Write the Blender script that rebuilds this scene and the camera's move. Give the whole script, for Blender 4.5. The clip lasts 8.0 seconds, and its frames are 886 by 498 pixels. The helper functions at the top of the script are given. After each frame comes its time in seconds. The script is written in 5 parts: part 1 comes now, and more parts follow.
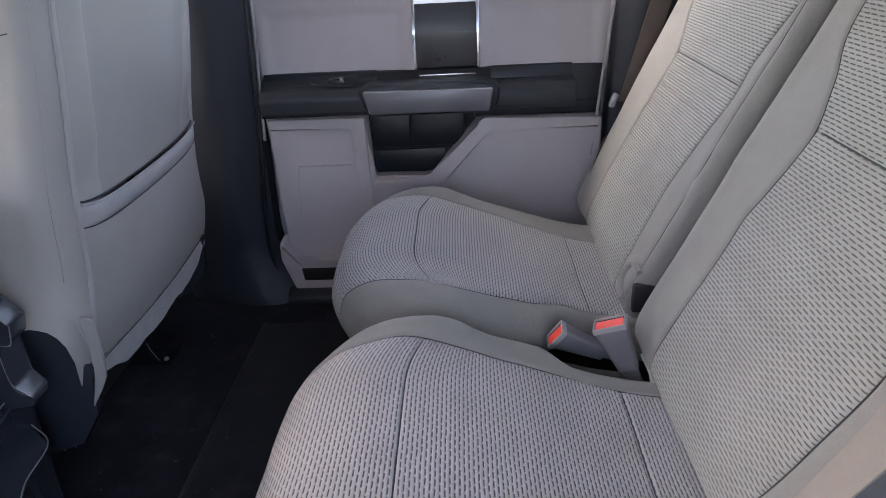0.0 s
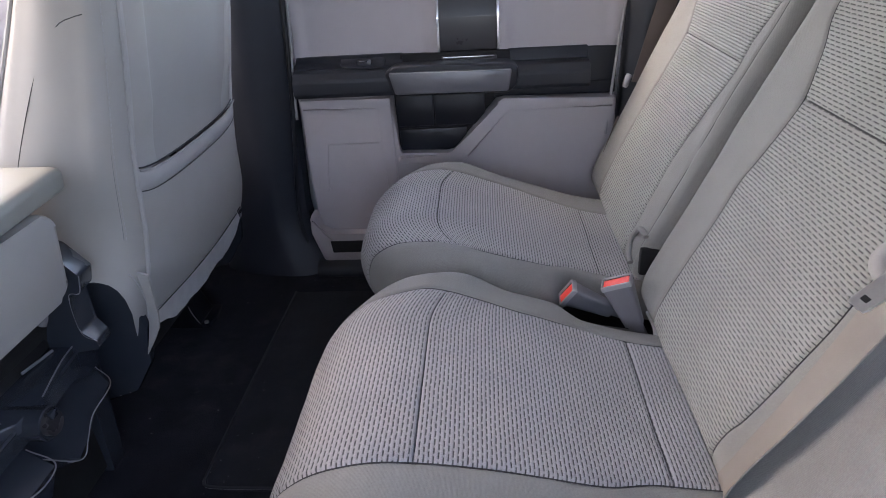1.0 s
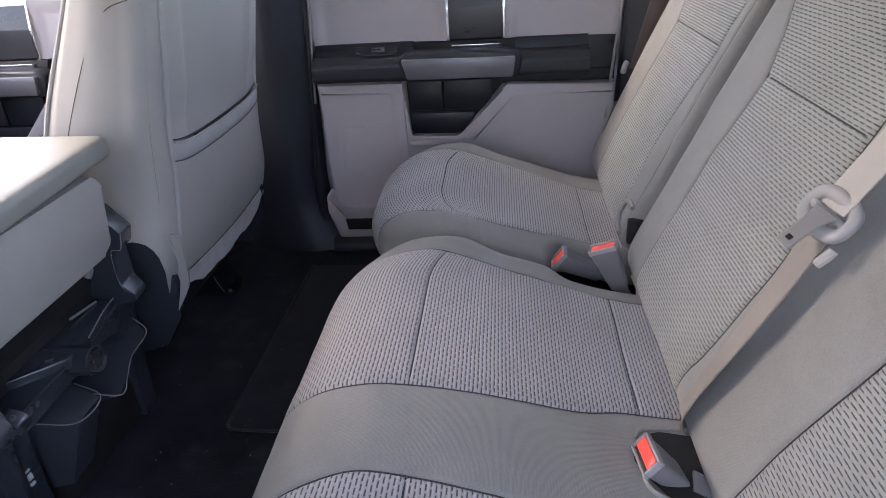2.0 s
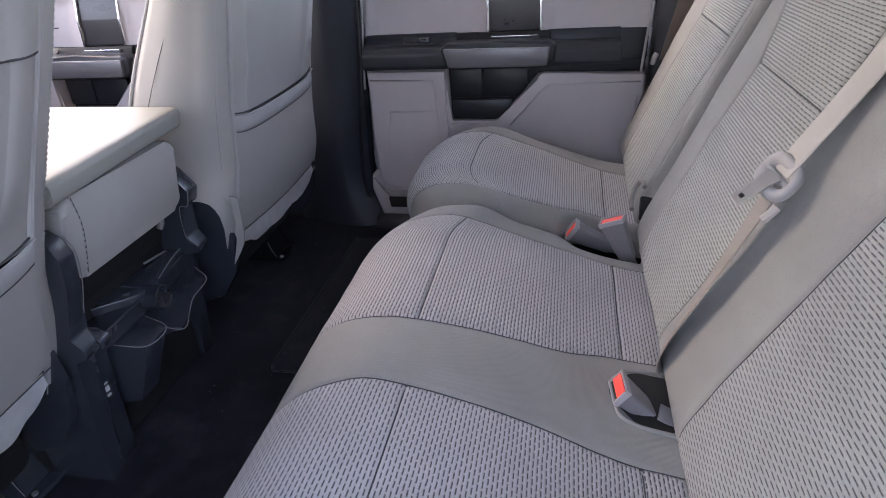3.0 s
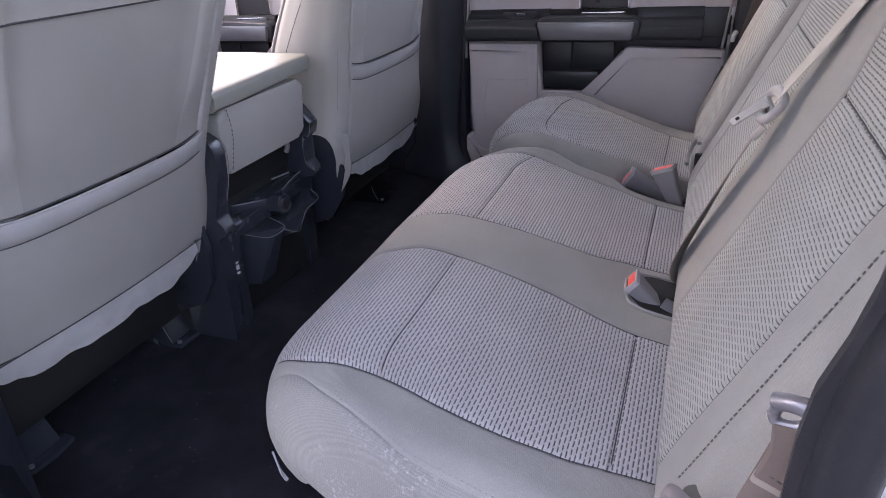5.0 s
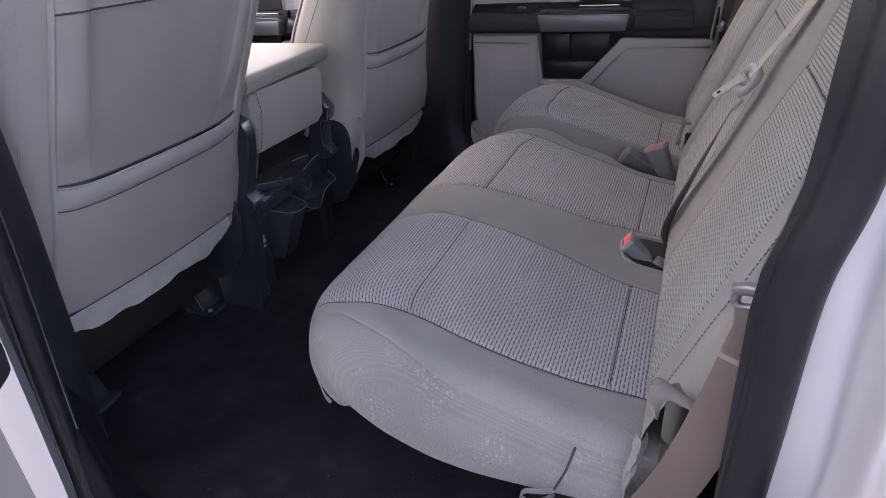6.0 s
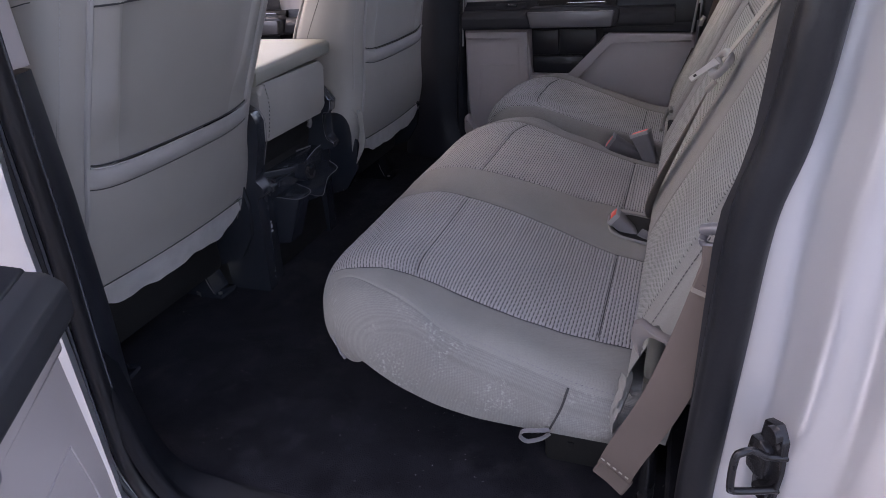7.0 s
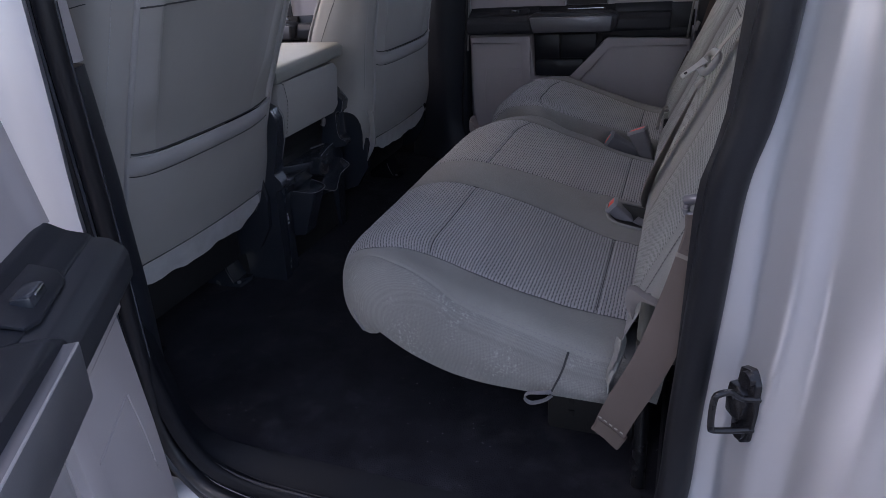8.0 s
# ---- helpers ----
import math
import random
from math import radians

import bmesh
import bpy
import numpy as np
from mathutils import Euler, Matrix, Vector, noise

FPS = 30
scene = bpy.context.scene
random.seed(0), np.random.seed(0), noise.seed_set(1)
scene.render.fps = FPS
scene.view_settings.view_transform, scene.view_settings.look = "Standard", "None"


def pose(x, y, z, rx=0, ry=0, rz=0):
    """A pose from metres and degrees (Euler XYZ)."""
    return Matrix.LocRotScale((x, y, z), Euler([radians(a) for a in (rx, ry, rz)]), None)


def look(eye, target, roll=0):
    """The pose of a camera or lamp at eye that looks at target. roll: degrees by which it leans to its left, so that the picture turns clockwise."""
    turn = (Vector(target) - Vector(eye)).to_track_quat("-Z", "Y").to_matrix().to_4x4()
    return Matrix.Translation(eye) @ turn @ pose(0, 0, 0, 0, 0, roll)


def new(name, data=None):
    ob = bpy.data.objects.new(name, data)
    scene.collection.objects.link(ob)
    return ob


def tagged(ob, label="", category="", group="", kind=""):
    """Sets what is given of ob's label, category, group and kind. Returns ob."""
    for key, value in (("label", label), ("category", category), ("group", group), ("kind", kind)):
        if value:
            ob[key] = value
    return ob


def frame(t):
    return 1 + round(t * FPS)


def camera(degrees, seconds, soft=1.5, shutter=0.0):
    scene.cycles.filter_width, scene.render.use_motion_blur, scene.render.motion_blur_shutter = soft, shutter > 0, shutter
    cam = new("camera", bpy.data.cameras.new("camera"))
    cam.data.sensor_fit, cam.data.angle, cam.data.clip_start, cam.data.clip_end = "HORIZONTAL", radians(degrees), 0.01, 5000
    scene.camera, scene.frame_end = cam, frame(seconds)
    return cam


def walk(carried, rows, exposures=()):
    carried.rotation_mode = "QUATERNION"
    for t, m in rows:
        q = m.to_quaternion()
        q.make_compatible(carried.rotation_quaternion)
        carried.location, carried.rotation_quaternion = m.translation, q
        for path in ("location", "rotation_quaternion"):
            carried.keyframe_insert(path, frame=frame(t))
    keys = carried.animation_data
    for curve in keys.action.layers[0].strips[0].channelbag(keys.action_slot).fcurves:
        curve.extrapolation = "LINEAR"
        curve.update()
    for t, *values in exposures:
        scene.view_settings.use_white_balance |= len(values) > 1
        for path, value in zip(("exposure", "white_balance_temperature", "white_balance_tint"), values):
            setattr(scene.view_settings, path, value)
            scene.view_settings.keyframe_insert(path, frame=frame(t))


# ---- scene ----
cam = camera(69.8, 8.0, 0.65)
PATH = [
    (0, (0.089, -0.549, 0.851), (0.017, 1.232, -0.057), -2.9),
    (0.5, (0.085, -0.598, 0.851), (-0.024, 1.176, -0.065), -3.3),
    (1, (0.09, -0.645, 0.85), (-0.046, 1.122, -0.076), -3.5),
    (1.5, (0.1, -0.695, 0.847), (-0.055, 1.069, -0.082), -3.6),
    (3, (0.201, -0.88, 0.85), (-0.171, 0.854, -0.075), -4.1),
    (3.5, (0.239, -0.933, 0.842), (-0.264, 0.773, -0.073), -4.1),
    (4, (0.281, -0.987, 0.832), (-0.346, 0.684, -0.072), -4.0),
    (4.5, (0.313, -1.044, 0.817), (-0.376, 0.6, -0.089), -3.9),
    (6, (0.352, -1.238, 0.816), (-0.332, 0.407, -0.093), -4.3),
    (6.5, (0.353, -1.288, 0.813), (-0.318, 0.364, -0.092), -4.5),
    (7, (0.369, -1.333, 0.811), (-0.29, 0.325, -0.091), -4.6),
    (7.5, (0.382, -1.382, 0.812), (-0.277, 0.282, -0.08), -4.6),
    (8, (0.387, -1.425, 0.812), (-0.28, 0.243, -0.068), -4.6),
]
EXPOSURE = [(0.0, 1.75, 6650, 17), (3.0, 1.72, 6800, 20), (4.6, 1.75, 6850, 23), (5.9, 1.25, 7100, 26), (7.0, 0.83, 7050, 25), (8.0, 0.16, 6500, 20)]
walk(cam, [(t, look(eye, target, roll)) for t, eye, target, roll in PATH], EXPOSURE)

# ---- light: bright overcast daylight through the glass and the open door ----
world = bpy.data.worlds.new("world")
scene.world = world
world.use_nodes = True
wn = world.node_tree
sky = wn.nodes.new("ShaderNodeTexSky")
sky.sky_type, sky.sun_disc = "NISHITA", False
sky.sun_elevation, sky.sun_rotation = radians(42), radians(-75)
sky.air_density, sky.dust_density, sky.ozone_density = 1.0, 4.0, 1.0
wn.links.new(sky.outputs[0], wn.nodes["Background"].inputs[0])
wn.nodes["Background"].inputs[1].default_value = 0.44
haze = wn.nodes.new("ShaderNodeBackground")  # even overcast veil over the whole sky
haze.inputs[0].default_value, haze.inputs[1].default_value = (0.93, 0.96, 1.0, 1), 0.27
veil = wn.nodes.new("ShaderNodeAddShader")
wn.links.new(wn.nodes["Background"].outputs[0], veil.inputs[0])
wn.links.new(haze.outputs[0], veil.inputs[1])
wn.links.new(veil.outputs[0], wn.nodes["World Output"].inputs[0])
sun = new("sun", bpy.data.lights.new("sun", "SUN"))
sun.data.energy, sun.data.angle, sun.data.color = 0.8, radians(35), (1.0, 0.99, 0.97)
sun.matrix_world = look((-4.0, 1.07, 3.7), (0, 0, 0))

# ---- materials ----
def base_mat(name, colour, rough=0.6, metal=0.0):
    m = bpy.data.materials.new(name)
    m.use_nodes = True
    b = m.node_tree.nodes["Principled BSDF"]
    b.inputs["Base Color"].default_value = (*colour, 1)
    b.inputs["Roughness"].default_value = rough
    b.inputs["Metallic"].default_value = metal
    return m, m.node_tree, b


def node(tree, kind, **values):
    n = tree.nodes.new(kind)
    for key, value in values.items():
        n.inputs[key].default_value = value
    return n


def math_node(tree, op, a, b=None, clamp=False):
    n = tree.nodes.new("ShaderNodeMath")
    n.operation, n.use_clamp = op, clamp
    for i, v in enumerate((a, b)):
        if v is None:
            continue
        if isinstance(v, (int, float)):
            n.inputs[i].default_value = v
        else:
            tree.links.new(v, n.inputs[i])
    return n.outputs[0]


def noise_of(tree, vector, scale, detail=4.0, rough=0.6):
    n = node(tree, "ShaderNodeTexNoise", Scale=scale, Detail=detail, Roughness=rough)
    tree.links.new(vector, n.inputs["Vector"])
    return n.outputs[0]


def mixed(tree, factor, a, b):
    n = tree.nodes.new("ShaderNodeMix")
    n.data_type = "RGBA"
    tree.links.new(factor, n.inputs[0])
    for slot, v in ((6, a), (7, b)):
        if isinstance(v, tuple):
            n.inputs[slot].default_value = (*v, 1)
        else:
            tree.links.new(v, n.inputs[slot])
    return n.outputs[2]


def ranged(tree, value, a, b, c=0.0, d=1.0, smooth=False):
    n = tree.nodes.new("ShaderNodeMapRange")
    n.interpolation_type = "SMOOTHSTEP" if smooth else "LINEAR"
    tree.links.new(value, n.inputs[0])
    for i, v in enumerate((a, b, c, d)):
        n.inputs[i + 1].default_value = v
    return n.outputs[0]


def bumped(tree, bsdf, height, strength, distance):
    n = node(tree, "ShaderNodeBump", Strength=strength, Distance=distance)
    tree.links.new(height, n.inputs["Height"])
    tree.links.new(n.outputs[0], bsdf.inputs["Normal"])


def surface(name, colour, dark, rough, metal=0.0, grain=900.0, bump=0.0003, stain=9.0, sheen=0.0, coat=0.0, spec=0.5, specks=None):
    """A plain surface with stains at one scale and grain with relief at another."""
    m, tree, b = base_mat(name, colour, rough, metal)
    at = tree.nodes.new("ShaderNodeTexCoord").outputs["Object"]
    big = noise_of(tree, at, stain, 5.0)
    fine = noise_of(tree, at, grain, 2.0)
    both = math_node(tree, "ADD", math_node(tree, "MULTIPLY", big, 0.7), math_node(tree, "MULTIPLY", fine, 0.3))
    shade = mixed(tree, ranged(tree, both, 0.36, 0.66), dark, colour)
    if specks:
        lint = math_node(tree, "MULTIPLY", ranged(tree, noise_of(tree, at, 130.0, 2.0), 0.70, 0.76), ranged(tree, noise_of(tree, at, 6.0, 2.0), 0.45, 0.6))
        scuff = math_node(tree, "MULTIPLY", ranged(tree, noise_of(tree, at, 9.0, 4.0), 0.55, 0.75), 0.10)
        shade = mixed(tree, math_node(tree, "ADD", lint, scuff, True), shade, specks)
    tree.links.new(shade, b.inputs["Base Color"])
    tree.links.new(ranged(tree, big, 0.3, 0.7, rough - 0.07, min(1.0, rough + 0.07)), b.inputs["Roughness"])
    b.inputs["Sheen Weight"].default_value = sheen
    b.inputs["Coat Weight"].default_value = coat
    b.inputs["Specular IOR Level"].default_value = spec
    if bump:
        bumped(tree, b, fine, 0.5, bump)
    return m


def dash_fabric(name, colour, dark, gap, row_pitch=0.0050, dash_pitch=0.0116):
    """Woven seat cloth with short, thin dark dashes in staggered rows between soft ribs, laid by the cloth's own coordinates in metres."""
    m, tree, b = base_mat(name, colour, 0.85)
    uv = tree.nodes.new("ShaderNodeUVMap")
    uv.uv_map = "cloth"
    split = tree.nodes.new("ShaderNodeSeparateXYZ")
    tree.links.new(uv.outputs[0], split.inputs[0])
    at = tree.nodes.new("ShaderNodeTexCoord").outputs["Object"]
    wob = noise_of(tree, at, 45.0, 3.0)
    fray = noise_of(tree, at, 320.0, 2.0)
    u = math_node(tree, "ADD", math_node(tree, "DIVIDE", split.outputs[0], row_pitch), math_node(tree, "MULTIPLY", wob, 0.4))
    v = math_node(tree, "ADD", math_node(tree, "DIVIDE", split.outputs[1], dash_pitch), math_node(tree, "MULTIPLY", wob, 0.45))
    row = math_node(tree, "FLOOR", u)
    v = math_node(tree, "ADD", v, math_node(tree, "MULTIPLY", math_node(tree, "MODULO", math_node(tree, "ADD", row, 400.0), 2.0), 0.5))
    du = math_node(tree, "ABSOLUTE", math_node(tree, "SUBTRACT", math_node(tree, "FRACT", u), 0.5))
    dv = math_node(tree, "ABSOLUTE", math_node(tree, "SUBTRACT", math_node(tree, "FRACT", v), 0.5))
    dv = math_node(tree, "ADD", dv, math_node(tree, "MULTIPLY", math_node(tree, "SUBTRACT", fray, 0.5), 0.16))
    dash = math_node(tree, "MULTIPLY", ranged(tree, du, 0.085, 0.22, 1.0, 0.0, True), ranged(tree, dv, 0.29, 0.42, 1.0, 0.0, True))
    groove = ranged(tree, du, 0.05, 0.42, 1.0, 0.0, True)
    big = noise_of(tree, at, 7.0, 5.0)
    fine = noise_of(tree, at, 700.0, 2.0)
    # rib crests lighter, grooves darker: highlight and shade put into the cloth colour
    cloth = mixed(tree, ranged(tree, math_node(tree, "ADD", math_node(tree, "ADD", math_node(tree, "MULTIPLY", big, 0.40), math_node(tree, "MULTIPLY", fine, 0.35)), math_node(tree, "MULTIPLY", groove, -0.10)), 0.20, 0.52), dark, colour)
    tree.links.new(mixed(tree, math_node(tree, "MULTIPLY", dash, ranged(tree, fray, 0.3, 0.7, 0.72, 1.0)), cloth, gap), b.inputs["Base Color"])
    b.inputs["Sheen Weight"].default_value = 0.15
    height = math_node(tree, "ADD", math_node(tree, "ADD", math_node(tree, "MULTIPLY", dash, -0.9), math_node(tree, "MULTIPLY", groove, -0.5)), math_node(tree, "MULTIPLY", fine, 0.6))
    bumped(tree, b, height, 0.7, 0.0012)
    return m


def woven(name, colour, dark, pitch=0.0017, rough=0.85, fuzz=None, tone_depth=0.05):
    """Plain bolster cloth: a fine knit with worn, paler patches."""
    m, tree, b = base_mat(name, colour, rough)
    uv = tree.nodes.new("ShaderNodeUVMap")
    uv.uv_map = "cloth"
    split = tree.nodes.new("ShaderNodeSeparateXYZ")
    tree.links.new(uv.outputs[0], split.inputs[0])
    at = tree.nodes.new("ShaderNodeTexCoord").outputs["Object"]
    k = 2 * math.pi / pitch
    a = math_node(tree, "SINE", math_node(tree, "MULTIPLY", math_node(tree, "ADD", split.outputs[0], split.outputs[1]), k * 0.7))
    c = math_node(tree, "SINE", math_node(tree, "MULTIPLY", math_node(tree, "SUBTRACT", split.outputs[0], split.outputs[1]), k * 0.7))
    weave = math_node(tree, "MULTIPLY", a, c)
    big = noise_of(tree, at, 6.0, 5.0)
    fine = noise_of(tree, at, 500.0, 2.0)
    tone = math_node(tree, "ADD", math_node(tree, "ADD", math_node(tree, "MULTIPLY", big, 0.6), math_node(tree, "MULTIPLY", fine, 0.4)), math_node(tree, "MULTIPLY", weave, tone_depth))
    shade = mixed(tree, ranged(tree, tone, 0.34, 0.68), dark, colour)
    if fuzz:
        lint = math_node(tree, "MULTIPLY", ranged(tree, noise_of(tree, at, 230.0, 3.0), 0.52, 0.72), ranged(tree, noise_of(tree, at, 17.0, 3.0), 0.46, 0.62))
        shade = mixed(tree, lint, shade, fuzz)
    tree.links.new(shade, b.inputs["Base Color"])
    b.inputs["Sheen Weight"].default_value = 0.12
    bumped(tree, b, math_node(tree, "ADD", math_node(tree, "MULTIPLY", weave, 0.5), fine), 0.45, 0.0005)
    return m


M_DASH = dash_fabric("dash_cloth", (0.44, 0.425, 0.425), (0.295, 0.285, 0.287), (0.034, 0.033, 0.037), 0.0050, 0.0118)
# same cloth as the cushions'; the backrests' dimmer, greener light is in its colour
M_DASH_BACK = dash_fabric("shaded_fine_dash_cloth", (0.35, 0.352, 0.329), (0.25, 0.252, 0.235), (0.055, 0.055, 0.054), 0.0047, 0.0136)
M_CLOTH = woven("bolster_cloth", (0.262, 0.257, 0.243), (0.198, 0.193, 0.182))
M_WEAR = woven("worn_side_cloth", (0.235, 0.230, 0.220), (0.168, 0.164, 0.156), 0.0030, 0.85, (0.335, 0.328, 0.312), 0.12)
M_SEAM = surface("seam_thread", (0.062, 0.062, 0.066), (0.038, 0.038, 0.041), 0.9, bump=0)
M_BACK = surface("seat_back_vinyl", (0.36, 0.347, 0.33), (0.30, 0.29, 0.275), 0.55, grain=1200.0, bump=0.0002, stain=5.0)
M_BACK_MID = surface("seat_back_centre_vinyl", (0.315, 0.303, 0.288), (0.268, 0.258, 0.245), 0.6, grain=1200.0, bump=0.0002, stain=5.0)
M_PIPE = surface("seat_piping", (0.385, 0.375, 0.372), (0.32, 0.312, 0.31), 0.6)
M_SKIRT = surface("seat_skirt_cloth", (0.80, 0.79, 0.79), (0.66, 0.65, 0.65), 0.85, stain=25.0)
M_DOOR = surface("door_trim_plastic", (0.455, 0.415, 0.422), (0.40, 0.365, 0.372), 0.46, grain=1500.0, bump=0.0003, stain=4.0)
M_BLACK = surface("black_trim_plastic", (0.016, 0.018, 0.025), (0.011, 0.0125, 0.018), 0.40, grain=1500.0, bump=0.0003, spec=0.45)
M_PILLAR = surface("matte_pillar_plastic", (0.024, 0.026, 0.035), (0.018, 0.020, 0.027), 0.48, grain=1500.0, bump=0.0003, spec=0.32)
M_ARM = surface("soft_black_armrest", (0.028, 0.030, 0.037), (0.020, 0.022, 0.028), 0.48, grain=1300.0, bump=0.0003)
M_CONSOLE = surface("console_black_plastic", (0.035, 0.040, 0.051), (0.026, 0.030, 0.039), 0.22, grain=1500.0, bump=0.0001, spec=0.75)
M_DARK = surface("dark_recess_plastic", (0.008, 0.008, 0.009), (0.005, 0.005, 0.006), 0.7)
M_GLOSS = surface("dark_centre_panel", (0.045, 0.042, 0.045), (0.035, 0.033, 0.036), 0.3, bump=0)
M_CHROME = surface("bright_chrome", (0.85, 0.85, 0.86), (0.75, 0.75, 0.76), 0.12, 1.0, bump=0)
M_SILVER = surface("satin_silver_plastic", (0.20, 0.196, 0.212), (0.165, 0.162, 0.176), 0.34, 0.45, bump=0.0001)
M_CARPET = surface("black_carpet", (0.022, 0.022, 0.029), (0.008, 0.008, 0.012), 0.95, grain=450.0, bump=0.004, stain=14.0, spec=0.10, sheen=0.035, specks=(0.20, 0.20, 0.22))
M_MAT = surface("black_floor_mat", (0.024, 0.024, 0.030), (0.010, 0.010, 0.014), 0.95, grain=600.0, bump=0.003, stain=14.0, spec=0.15, sheen=0.06, specks=(0.16, 0.16, 0.18))
M_RUBBER = surface("black_rubber", (0.012, 0.013, 0.017), (0.007, 0.0075, 0.010), 0.40, grain=300.0, bump=0.0004, spec=0.35)
M_PAINT = surface("silver_white_paint", (0.72, 0.73, 0.77), (0.705, 0.715, 0.755), 0.34, 0.72, bump=0, stain=3.0)
M_RED = surface("red_button_plastic", (0.95, 0.085, 0.06), (0.85, 0.065, 0.045), 0.4, bump=0)
M_BUCKLE = surface("grey_buckle_plastic", (0.20, 0.195, 0.205), (0.155, 0.15, 0.16), 0.5, bump=0.0002)
M_RIM = surface("pale_buckle_rim", (0.36, 0.345, 0.35), (0.29, 0.28, 0.285), 0.5, bump=0)
M_METAL = surface("bright_steel", (0.60, 0.59, 0.58), (0.48, 0.47, 0.46), 0.32, 0.85, bump=0)
M_SLIDER = surface("pale_slider_plastic", (0.34, 0.325, 0.315), (0.28, 0.27, 0.26), 0.42, bump=0.0002)
M_DSTEEL = surface("black_steel", (0.024, 0.024, 0.027), (0.014, 0.014, 0.017), 0.25, 0.3, bump=0.0002)
M_BELT = surface("beige_grey_webbing", (0.43, 0.40, 0.36), (0.355, 0.33, 0.298), 0.7, grain=1500.0, bump=0.0006)
M_BROWN = surface("brown_grey_webbing", (0.142, 0.110, 0.098), (0.104, 0.081, 0.071), 0.75, grain=1500.0, bump=0.0006)
M_LID = surface("console_lid_vinyl", (0.31, 0.31, 0.278), (0.265, 0.265, 0.238), 0.5, grain=1100.0, bump=0.0003)
M_ROOF = surface("headliner_cloth", (0.55, 0.54, 0.53), (0.5, 0.49, 0.48), 0.95, bump=0)
M_GROUND = surface("worn_asphalt", (0.095, 0.094, 0.095), (0.065, 0.064, 0.065), 0.9, grain=60.0, stain=0.7, bump=0.004)
# taupe with the lower centre-belt run's shade in it; the loop's cut end shares it
M_STRAP = surface("taupe_shaded_webbing", (0.27, 0.238, 0.212), (0.215, 0.19, 0.17), 0.72, grain=1500.0, bump=0.0006)
M_PLATE = surface("matte_sill_plastic", (0.009, 0.010, 0.014), (0.006, 0.007, 0.010), 0.55, grain=1500.0, bump=0.0003, spec=0.14)
M_STITCH = surface("grey_thread", (0.125, 0.122, 0.12), (0.095, 0.092, 0.09), 0.85, bump=0)
M_LIP = surface("pale_cover_lip", (0.215, 0.19, 0.178), (0.175, 0.155, 0.145), 0.75, stain=30.0)
M_LEVER = surface("olive_grey_plastic", (0.105, 0.103, 0.090), (0.085, 0.083, 0.073), 0.33, bump=0.0001)
M_LABEL = surface("white_tag", (0.75, 0.75, 0.75), (0.6, 0.6, 0.6), 0.5, bump=0)
M_GLASS, _gt, _gb = base_mat("window_glass", (0.9, 0.95, 0.95), 0.02)
_gb.inputs["Transmission Weight"].default_value, _gb.inputs["IOR"].default_value = 1.0, 1.02


# ---- building helpers ----
def thing(name, at, label, category, group="", kind=""):
    ob = new(name)
    ob.location = at
    ob.empty_display_size = 0.05
    bpy.context.view_layer.update()
    return tagged(ob, label, category, group, kind)


def finish(bm, name, material, smooth=True, angle=40):
    bmesh.ops.recalc_face_normals(bm, faces=bm.faces[:])
    me = bpy.data.meshes.new(name)
    bm.to_mesh(me)
    bm.free()
    me.materials.append(material)
    if smooth:
        for p in me.polygons:
            p.use_smooth = True
        me.set_sharp_from_angle(angle=radians(angle))
    return me


def part(name, bm, material, parent, label="", smooth=True, angle=40):
    ob = new(name, finish(bm, name, material, smooth, angle))
    if parent is not None:
        ob.parent = parent
        if parent.type == "EMPTY":
            ob.matrix_parent_inverse = Matrix.Translation(-parent.location)
    return tagged(ob, label)


def setting(name, bm, material, label, category, smooth=True, angle=40):
    return tagged(new(name, finish(bm, name, material, smooth, angle)), label, category, "", "structure")


def box(bm, lo, hi, bevel=0.0, segments=2):
    made = bmesh.ops.create_cube(bm, size=1.0)["verts"]
    for v in made:
        v.co = Vector([lo[i] + (v.co[i] + 0.5) * (hi[i] - lo[i]) for i in range(3)])
    if bevel:
        edges = list({e for v in made for e in v.link_edges})
        bmesh.ops.bevel(bm, geom=edges, offset=bevel, segments=segments, profile=0.5, affect="EDGES")
    return bm


def prism(points, place, d0, d1, bevel=0.0, segments=2, bm=None):
    """A plate: the outline points (a, b), between depths d0 and d1; place(a, b, d) gives the spot."""
    bm = bm or bmesh.new()
    low = [bm.verts.new(place(a, b, d0)) for a, b in points]
    top = [bm.verts.new(place(a, b, d1)) for a, b in points]
    n = len(points)
    faces = [bm.faces.new(low[::-1]), bm.faces.new(top)]
    for i in range(n):
        faces.append(bm.faces.new((low[i], low[(i + 1) % n], top[(i + 1) % n], top[i])))
    if bevel:
        edges = list({e for f in (faces[1],) for e in f.edges}) + [e for f in faces[2:] for e in f.edges if e not in faces[0].edges and e not in faces[1].edges]
        bmesh.ops.bevel(bm, geom=list(set(edges)), offset=bevel, segments=segments, profile=0.5, affect="EDGES")
    return bm


